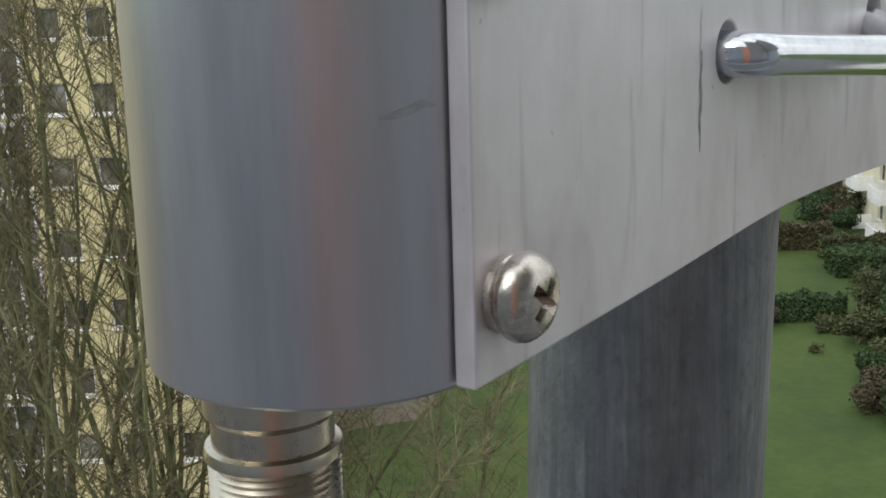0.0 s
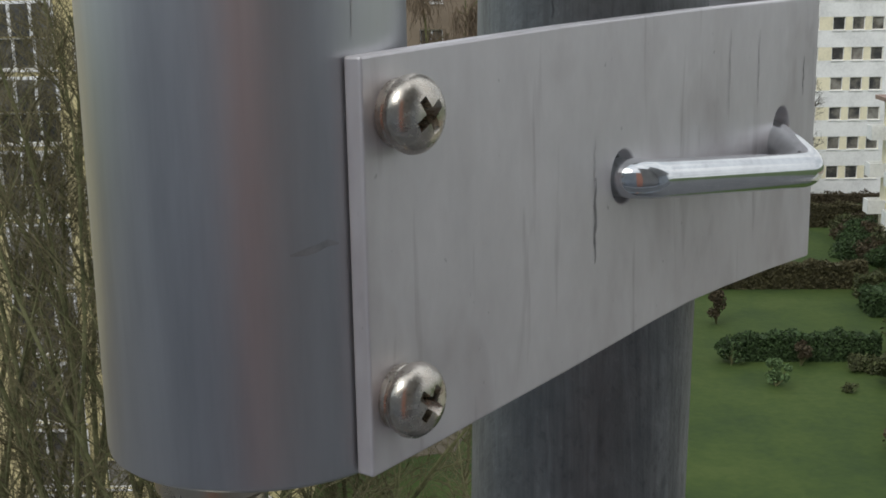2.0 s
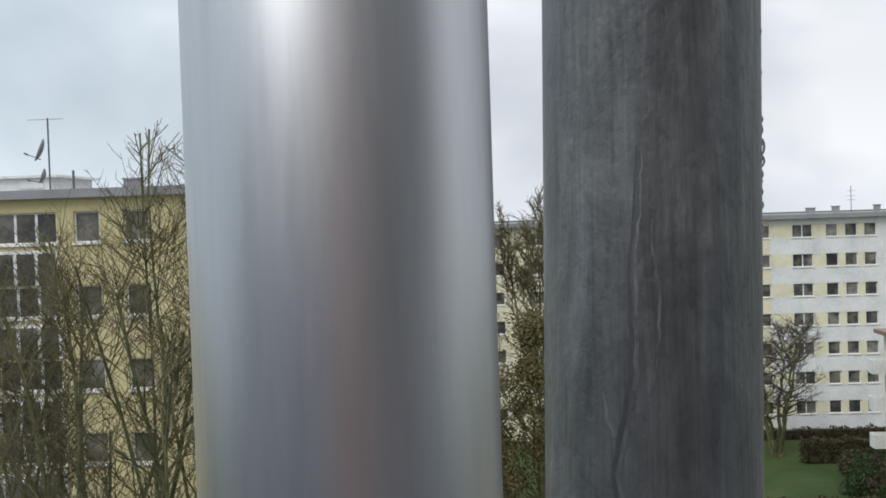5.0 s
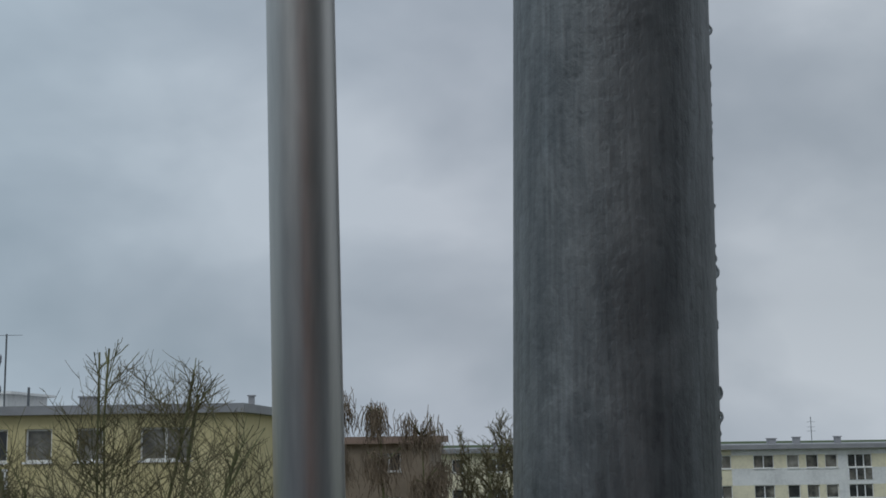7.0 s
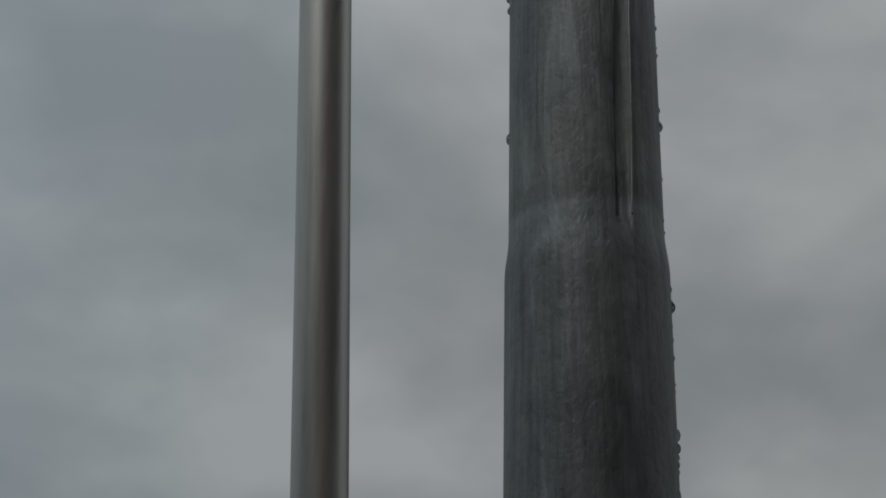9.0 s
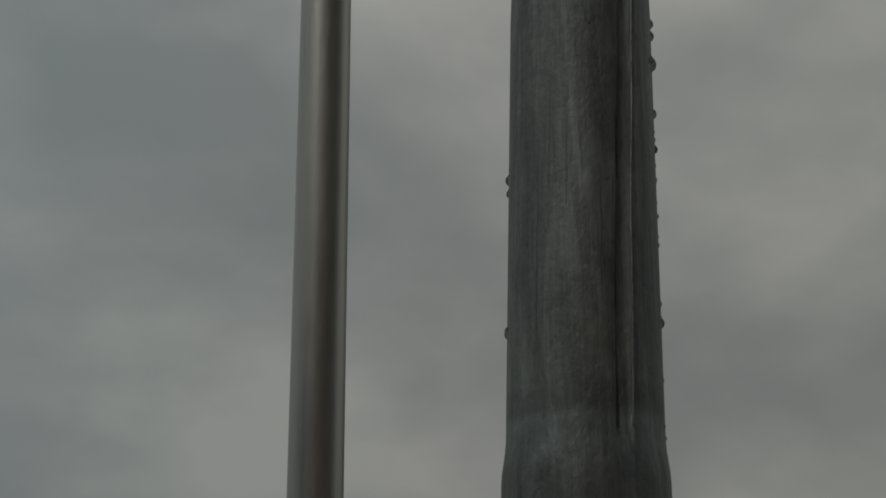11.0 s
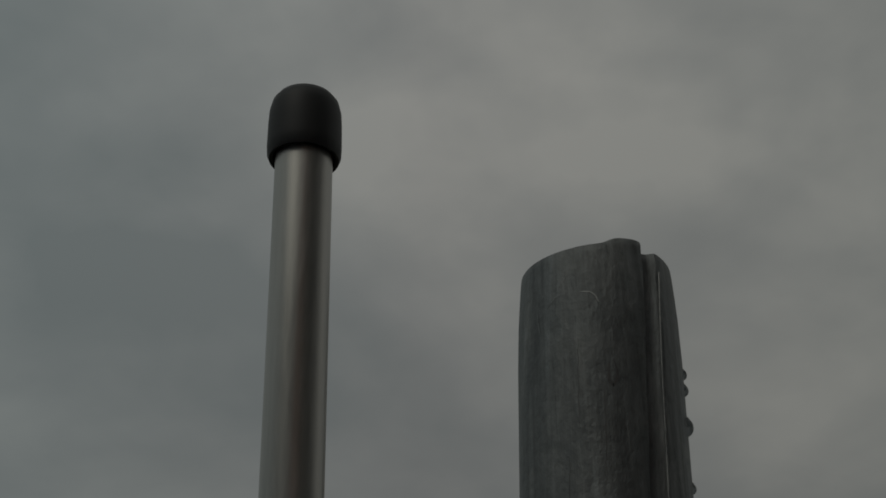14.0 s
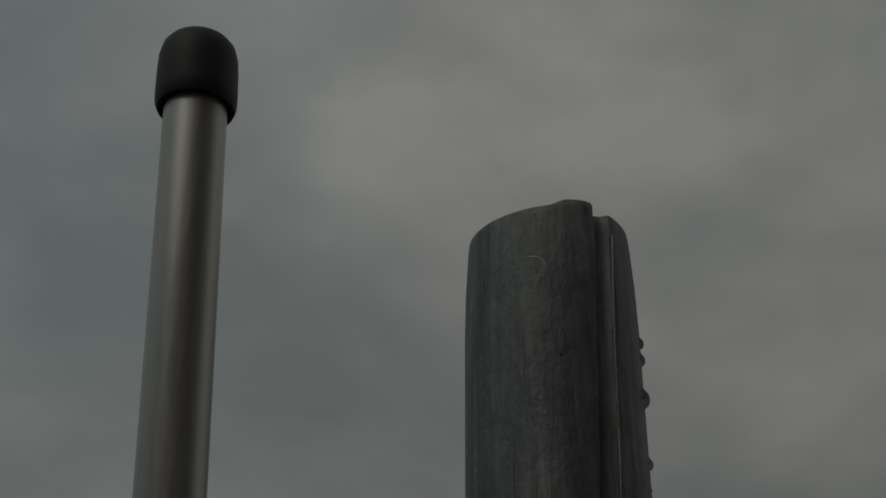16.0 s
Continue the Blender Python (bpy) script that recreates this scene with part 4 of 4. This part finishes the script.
for k in range(15):
    for f in range(4):
        x, z = 0.2 + 5.2 * k, 0.2 + 2.85 * f
        if k and x > 75:
            continue
        bm = bmesh.new()
        w = 1.3 if k == 0 else 2.4
        x = x - (0 if k == 0 else 0.3)
        box(bm, x, x + w, -1.3, 0.0, z - 0.12, z)
        box(bm, x, x + w, -1.3, -1.22, z, z + 0.95)
        box(bm, x, x + 0.08, -1.22, 0.0, z, z + 0.95)
        box(bm, x + w - 0.08, x + w, -1.22, 0.0, z, z + 0.95)
        part("balcony", bm, M_WHITE, side, "white balcony with solid parapet")

# ---- plants ----
def prism_mesh(segs, sides=3):
    """Tapered prisms for (p, q, r0, r1) segments, as vertices and faces."""
    P = np.array([s[0] for s in segs], float)
    Qp = np.array([s[1] for s in segs], float)
    r0 = np.array([s[2] for s in segs])
    r1 = np.array([s[3] for s in segs])
    d = Qp - P
    d /= np.linalg.norm(d, axis=1, keepdims=True) + 1e-9
    ref = np.where(np.abs(d[:, 2:3]) > 0.9, [[1.0, 0, 0]], [[0, 0, 1.0]])
    a = np.cross(d, ref)
    a /= np.linalg.norm(a, axis=1, keepdims=True) + 1e-9
    b = np.cross(d, a)
    rings = []
    for base, r in ((P, r0), (Qp, r1)):
        for k in range(sides):
            t = 2 * math.pi * k / sides
            rings.append(base + r[:, None] * (math.cos(t) * a + math.sin(t) * b))
    V = np.stack(rings, 1).reshape(-1, 3)
    F = []
    for i in range(len(segs)):
        o = i * 2 * sides
        for k in range(sides):
            k2 = (k + 1) % sides
            F.append((o + k, o + k2, o + sides + k2, o + sides + k))
    return V, F


def leaf_cloud(rng, n, shape, size):
    """n small leaf quads spread over a shape given by a function of a random generator."""
    g = np.random.default_rng(rng.randrange(1 << 30))
    c = np.array([shape(rng)[0] for _ in range(n)], float)
    a = g.normal(size=(n, 3))
    a /= np.linalg.norm(a, axis=1, keepdims=True)
    b = np.cross(a, g.normal(size=(n, 3)))
    b /= np.linalg.norm(b, axis=1, keepdims=True) + 1e-9
    w = size * g.uniform(0.6, 1.4, (n, 1))
    V = np.stack([c - a * w, c + b * w * 0.55, c + a * w, c - b * w * 0.55], 1).reshape(-1, 3)
    F = [(k, k + 1, k + 2, k + 3) for k in range(0, 4 * n, 4)]
    return V, F


def hedge(label, x0, x1, y0, y1, h, n, seed, mat=None):
    rng = random.Random(seed)
    hd = tagged(empty("hedge", pose((x0 + x1) / 2, (y0 + y1) / 2, GROUND)), label, "hedge")
    w, d = (x1 - x0) / 2, (y1 - y0) / 2
    bm = bmesh.new()
    box(bm, -w + 0.12, w - 0.12, -d + 0.12, d - 0.12, 0, h - 0.15)
    part("core", bm, mat or M_LEAF, hd)

    def shape(g):
        x, y, z = g.uniform(-w, w), g.uniform(-d, d), g.uniform(0, 1) * h
        f = g.random()
        if f < 0.45:
            y = -d + abs(g.gauss(0, 0.08)) - 0.05
        elif f < 0.85:
            z = h - 0.1 + 0.12 * math.sin(x * 2.1 + seed) + 0.08 * math.sin(x * 5.3) + g.gauss(0, 0.07)
        else:
            x = g.choice((-w, w)) + g.gauss(0, 0.08)
        return (x, y, max(0.02, z)), None
    V, F = leaf_cloud(rng, n, shape, 0.11)
    raw_ob("leaves", V, F, mat or M_LEAF, hd)
    return hd


def bush(label, x, y, w, h, n, seed, mat, size=0.12, name="bush", cat="bush"):
    rng = random.Random(seed)
    e = tagged(empty(name, pose(x, y, GROUND)), label, cat)
    lumps = [(rng.gauss(0, w * 0.3), rng.gauss(0, w * 0.3), h * rng.uniform(0.25, 0.8), rng.uniform(0.25, 0.5) * w) for _ in range(9)]

    def shape(g):
        lx, ly, lz, lr = g.choice(lumps)
        v = np.array([g.gauss(0, 1), g.gauss(0, 1), g.gauss(0, 1)])
        v = v / np.linalg.norm(v) * lr * (1 - 0.5 * g.random() ** 2)
        return (lx + v[0], ly + v[1], min(h * 1.05, max(0.03, lz + v[2] * 0.9))), None
    V, F = leaf_cloud(rng, n, shape, size)
    raw_ob("leaves", V, F, mat, e)
    segs = []
    for lx, ly, lz, lr in lumps:
        segs.append((np.array((0, 0, 0.0)), np.array((lx * 0.6, ly * 0.6, lz * 0.6)), 0.04, 0.025))
        segs.append((np.array((lx * 0.6, ly * 0.6, lz * 0.6)), np.array((lx, ly, lz + lr * 0.5)), 0.025, 0.01))
    V, F = prism_mesh(segs, 5)
    raw_ob("stem", V, F, M_BARK, e)
    return e


def broom_tree(label, x, y, height, width, seed, stems, twig_r=0.013, density=1.0, low=0.12, mat=None, rise=1.0, fill=1.0, thick=0.15, least=0.82):
    """A bare tree of several rising stems that fork all the way up into fine twigs."""
    rng = random.Random(seed)
    big, fine, share = [], [], [fill]

    def unit(v):
        return v / (np.linalg.norm(v) + 1e-9)

    def twigs(p, d, l, lev):
        n = 3
        for k in range(n):
            d2 = unit(d + np.array((rng.gauss(0, 0.22), rng.gauss(0, 0.22), 0.07 * rise + rng.gauss(0, 0.16))))
            q = p + d2 * l / n
            fine.append((p, q, twig_r * (1.9, 1.25, 0.85)[lev] * (1 - 0.25 * k), twig_r * (1.9, 1.25, 0.85)[lev] * (0.75 - 0.25 * k)))
            if lev < 2:
                for _ in range((1 if rng.random() < share[0] else 0) + (1 if rng.random() < density * (0.75, 0.35)[lev] * share[0] else 0)):
                    sd = unit(np.array((rng.gauss(0, 1), rng.gauss(0, 1), rng.gauss(0, 0.6))))
                    twigs(p + (q - p) * rng.random(), unit(d2 + sd * rng.uniform(0.6, 1.2)), l * rng.uniform(0.4, 0.7), lev + 1)
            p, d = q, d2

    for s_ in range(stems):
        a = 2 * math.pi * (s_ + rng.uniform(-0.3, 0.3)) / stems
        reach = width * rng.uniform(0.25, 1.0)
        hh = height * rng.uniform(least, 1.0)
        nn = 13
        pts = []
        for k in range(nn + 1):
            f = k / nn
            pts.append(np.array((math.cos(a) * (0.3 + reach * f ** 1.25) + rng.gauss(0, 0.13), math.sin(a) * (0.3 + reach * f ** 1.25) + rng.gauss(0, 0.13), hh * f)))
        for k in range(nn):
            f = k / nn
            r = thick * (1 - f) ** 0.9 + 0.015
            big.append((pts[k], pts[k + 1], r, thick * (1 - (k + 1) / nn) ** 0.9 + 0.015))
            share[0] = fill if f < 0.6 else min(1.0, fill + 0.35)
            if f >= low:
                for _ in range((2 if rng.random() < density * 0.7 * fill else 1) + (3 if f > 0.68 else 0)):
                    ang = rng.uniform(0, 2 * math.pi)
                    d = unit(np.array((math.cos(ang), math.sin(ang), (rng.uniform(0.5, 1.6) + 1.8 * max(0.0, f - 0.5)) * rise)))
                    l = (1 - f) * height * 0.16 + rng.uniform(0.9, 1.9)
                    p = pts[k] + (pts[k + 1] - pts[k]) * rng.random()
                    e = p + d * l * 0.45
                    big.append((p, e, r * 0.5 + 0.006, r * 0.3 + 0.012))
                    d = unit(d + np.array((0, 0, 0.35 * rise)))
                    twigs(e, d, l * 0.75, 0)
                    if f > 0.4 or rng.random() < 0.4:
                        twigs(p + (e - p) * 0.6, unit(d + np.array((rng.gauss(0, 0.5), rng.gauss(0, 0.5), 0.3))), l * 0.6, 0)
    t = tagged(empty("tree", pose(x, y, GROUND)), label, "tree")
    V, F = prism_mesh(big, 6)
    raw_ob("trunk", V, F, M_BARK, t, "mossy grey-green stems and limbs")
    V, F = prism_mesh(fine, 3)
    raw_ob("crown", V, F, mat or M_TWIG, t, "dense bare twigs")


def forking_tree(label, x, y, height, width, seed, stems, thick=0.095, low=0.26, twig=0.0105, spread=0.85, lift=0.07):
    """A bare tree of slender stems that fork at sharp angles into long rising twigs under a domed top."""
    rng = random.Random(seed)
    big, fine = [], []

    def unit(v):
        return v / (np.linalg.norm(v) + 1e-9)

    def grow(p, d, r, length, lev):
        n = (15, 6, 4, 3)[lev]
        side = 1 if rng.random() < 0.5 else -1
        for k in range(n):
            d = unit(d + np.array((rng.gauss(0, 0.07), rng.gauss(0, 0.07), rng.gauss(0, 0.04) + lift * (0.3 if lev == 0 else 0.8))))
            q = p + d * length / n
            dome = height - 1.6 * (math.hypot(q[0], q[1]) / width) ** 2
            if q[2] > dome + rng.uniform(-0.7, 0.2):
                return
            r2 = r * (1 - (0.72 if lev == 0 else 0.6) / n / (1 - (0.72 if lev == 0 else 0.6) * k / n))
            (big if lev < 2 else fine).append((p, q, r, r2))
            f = (k + 1) / n
            if lev < 3 and (lev > 0 or f > low):
                for _ in range((4 if f > 0.78 else 2 if f > 0.6 and rng.random() < 0.6 else 1, 2 if rng.random() < (0.42 if q[2] > 0.66 * height else 0.3) else 1, 1 if q[2] > 0.7 * height or rng.random() < 0.8 else 0)[lev]):
                    side = -side
                    flat = np.array((-d[1] + rng.gauss(0, 0.6), d[0] + rng.gauss(0, 0.6), rng.gauss(0, 0.25))) * side
                    if rng.random() < 0.5:
                        a = rng.uniform(0, 2 * math.pi)
                        flat = np.array((math.cos(a), math.sin(a), 0.0))
                    d2 = unit(d + unit(flat) * spread * rng.uniform(0.6, 1.5))
                    ln = ((0.15 * height * (1.05 - f) + 1.7) if lev == 0 else length * (0.72 - 0.3 * f)) * rng.uniform(0.65, 1.2)
                    grow(p + (q - p) * rng.random(), d2, max(twig * (1.5, 1.15, 0.8)[lev], r2 * (rng.uniform(0.35, 0.6) if f < 0.78 else 0.2)), ln, lev + 1)
            p, r = q, r2

    for s_ in range(stems):
        a = 2 * math.pi * (s_ + rng.uniform(-0.3, 0.3)) / stems
        out = width * (0.1 + 0.95 * math.sqrt(rng.random())) / height
        start = np.array((math.cos(a) * 0.35, math.sin(a) * 0.35, 0.0))
        grow(start, unit(np.array((math.cos(a) * out, math.sin(a) * out, 1.0))), thick * rng.uniform(0.7, 1.25), height * rng.uniform(0.97, 1.1), 0)
    t = tagged(empty("tree", pose(x, y, GROUND)), label, "tree")
    V, F = prism_mesh(big, 6)
    raw_ob("trunk", V, F, M_BARK, t, "mossy grey-green stems and limbs")
    V, F = prism_mesh(fine, 3)
    raw_ob("crown", V, F, M_TWIG, t, "dense bare twigs")


# the big bare trees in front of the yellow house, and their neighbours
forking_tree("tall bare many-stemmed tree with mossy branches", -8.0, 30, 24.5, 3.2, 11, 16)
forking_tree("tall bare tree with thin mossy branches", -11.4, 29, 22.6, 2.8, 5, 14)
forking_tree("bare tree with mossy stems before the yellow house", -14.8, 31, 21.6, 2.7, 15, 10)
forking_tree("bare tree with thin mossy branches before a house", -5.4, 36, 16.5, 2.4, 6, 7)
forking_tree("small bare tree standing on the lawn", -0.8, 36, 10.8, 3.2, 21, 5, low=0.25, spread=1.0, lift=0.03)
forking_tree("low bare tree with spreading branches", -3.8, 33, 11.4, 3.4, 23, 6, low=0.2, spread=1.1, lift=0.0)
broom_tree("bare spreading tree before the long apartment block", 22.9, 108, 11.8, 5.0, 31, 6, twig_r=0.021, density=0.7, low=0.3, rise=0.4, thick=0.2, mat=M_TWIG_DARK)
broom_tree("tall slim bare tree with grey-green twigs", 2.2, 84, 22.4, 2.2, 37, 4, twig_r=0.024, fill=0.6)


def willow(x, y, height, seed, n):
    rng = random.Random(seed)
    t = tagged(empty("willow_tree", pose(x, y, GROUND)), "brown leafless weeping tree with hanging twigs", "tree")
    segs, tw = [], []
    p = np.array((0, 0, 0.0))
    for k in range(8):
        q = p + np.array((rng.gauss(0, 0.15), rng.gauss(0, 0.15), height / 8.6))
        segs.append((p, q, 0.26 * (1 - k / 9), 0.26 * (1 - (k + 1) / 9)))
        if k > 1:
            for _ in range(4):
                a = rng.uniform(0, 2 * math.pi)
                l = rng.uniform(0.9, 2.0) * (1.25 - k / 11)
                e = q + np.array((math.cos(a) * l, math.sin(a) * l, rng.uniform(0.3, 1.2)))
                segs.append((q, e, 0.07, 0.03))
                for _ in range(n):
                    s = q + (e - q) * rng.uniform(0.2, 1.1) + np.array((rng.gauss(0, 0.25), rng.gauss(0, 0.25), rng.gauss(0.1, 0.2)))
                    for j in range(3):
                        f = s + np.array((rng.gauss(0, 0.17), rng.gauss(0, 0.17), -rng.uniform(0.3, 0.75)))
                        tw.append((s, f, 0.020, 0.016))
                        s = f
        p = q
    V, F = prism_mesh(segs, 6)
    raw_ob("trunk", V, F, M_BARK, t)
    V, F = prism_mesh(tw, 3)
    raw_ob("crown", V, F, M_WILLOW, t, "curtains of hanging brown twigs")


willow(-7.3, 74, 25.2, 41, 36)
willow(-4.6, 75, 24.9, 42, 40)
willow(-2.6, 76, 23.6, 43, 40)
willow(-1.5, 77, 21.2, 44, 34)


def leafy_tree(label, x, y, height, width, seed, n, mat, size=0.16):
    rng = random.Random(seed)
    t = tagged(empty("tree", pose(x, y, GROUND)), label, "tree")
    segs, lumps = [], []
    p = np.array((0, 0, 0.0))
    for k in range(6):
        q = p + np.array((rng.gauss(0, 0.2), rng.gauss(0, 0.2), height / 7))
        segs.append((p, q, 0.24 * (1 - k / 7), 0.24 * (1 - (k + 1) / 7)))
        for _ in range(5):
            a, l = rng.uniform(0, 2 * math.pi), rng.uniform(0.4, 1.0) * width * (1.15 - k / 8)
            e = q + np.array((math.cos(a) * l, math.sin(a) * l, rng.uniform(-0.2, 1.2)))
            segs.append((q, e, 0.06, 0.02))
            lumps.append((e, rng.uniform(0.5, 1.0)))
        p = q
    lumps.append((p, 0.9))

    def shape(g):
        c, r = g.choice(lumps)
        return (c[0] + g.gauss(0, r * 0.6), c[1] + g.gauss(0, r * 0.6), max(0.1, c[2] + g.gauss(0, r * 0.6))), None
    V, F = leaf_cloud(rng, n, shape, size)
    raw_ob("crown", V, F, mat, t, "uneven crown of small leaves")
    V, F = prism_mesh(segs, 6)
    raw_ob("trunk", V, F, M_BARK, t)


leafy_tree("olive-brown half-leafless tree beside the lawn", 1.6, 72, 17.0, 2.2, 51, 20000, M_LEAF_OLIVE, 0.095)
leafy_tree("olive-green tree with thin crown", -1.6, 70, 14.0, 2.2, 52, 16000, M_LEAF_OLIVE, 0.095)
leafy_tree("yellowish bushy tree beside the lawn", 3.6, 78, 13.0, 2.0, 53, 13000, M_LEAF_OLIVE, 0.095)

# hedges and bushes on the lawn
hedge("clipped dark green hedge across the lawn", 13.4, 20.7, 67.6, 68.8, 1.45, 9000, 61)
hedge("long clipped russet and green hedge across the lawn", 9.5, 24.4, 83.8, 85.0, 1.75, 13000, 62, M_LEAF_RUSSET)
hedge("dark brown-green hedge before the long apartment block", 24.5, 31.0, 104.6, 106.0, 1.9, 7000, 63, M_LEAF_RUSSET)
hedge("low shrub row along the apartment block", 6.0, 60.0, 115.4, 116.6, 0.95, 9000, 64, M_LEAF_BROWN)
hedge("broad dark blue-green clipped hedge beside the garden path", 22.8, 27.6, 76.6, 79.4, 1.55, 8000, 65)
hedge("square clipped green hedge beside the garden path", 23.2, 27.6, 81.2, 82.2, 1.5, 5000, 66, M_LEAF_SHRUB)
bush("pale green round shrub standing on the lawn", 14.1, 63.4, 0.72, 1.75, 1500, 71, M_LEAF_LIGHT, 0.08)
bush("dark green shrub at the hedge's end", 12.5, 67.4, 1.1, 1.7, 1800, 72, M_LEAF, 0.09)
bush("pale new leaves on a shrub at the hedge's end", 12.4, 67.0, 0.5, 1.8, 260, 79, M_LEAF_LIGHT, 0.07)
bush("reddish brown shrub beside the hedge", 16.2, 66.9, 0.6, 1.9, 1100, 73, M_LEAF_BROWN, 0.08)
bush("russet leafless shrub standing on the lawn", 12.9, 75.2, 0.9, 2.4, 1500, 78, M_LEAF_BROWN, 0.09)
bush("low flat shrub on the lawn", 19.4, 65.8, 1.3, 0.7, 1400, 74, M_LEAF_SHRUB, 0.08)
bush("tiny shrub on the lawn", 17.6, 62.4, 0.5, 0.6, 300, 75, M_LEAF_SHRUB, 0.07)
rng = random.Random(77)
for k in range(44):
    y = rng.uniform(52, 75) if k < 26 else rng.uniform(86, 102)
    x = 21.6 + (y - 60) * 0.13 + abs(rng.gauss(0, 1.8))
    if y < 64:
        x = 19.9 - (64 - y) * 0.16 + abs(rng.gauss(0, 1.8))
    m = rng.choice((M_LEAF, M_LEAF, M_LEAF_SHRUB, M_LEAF_SHRUB, M_LEAF_BROWN))
    word = {M_LEAF: "dense dark green garden shrub", M_LEAF_SHRUB: "dull olive green garden shrub", M_LEAF_BROWN: "reddish brown garden shrub"}[m]
    bush(word + " along the path", x, y, rng.uniform(1.1, 2.0), rng.uniform(1.3, 2.6), 2200, 100 + k, m, 0.10)
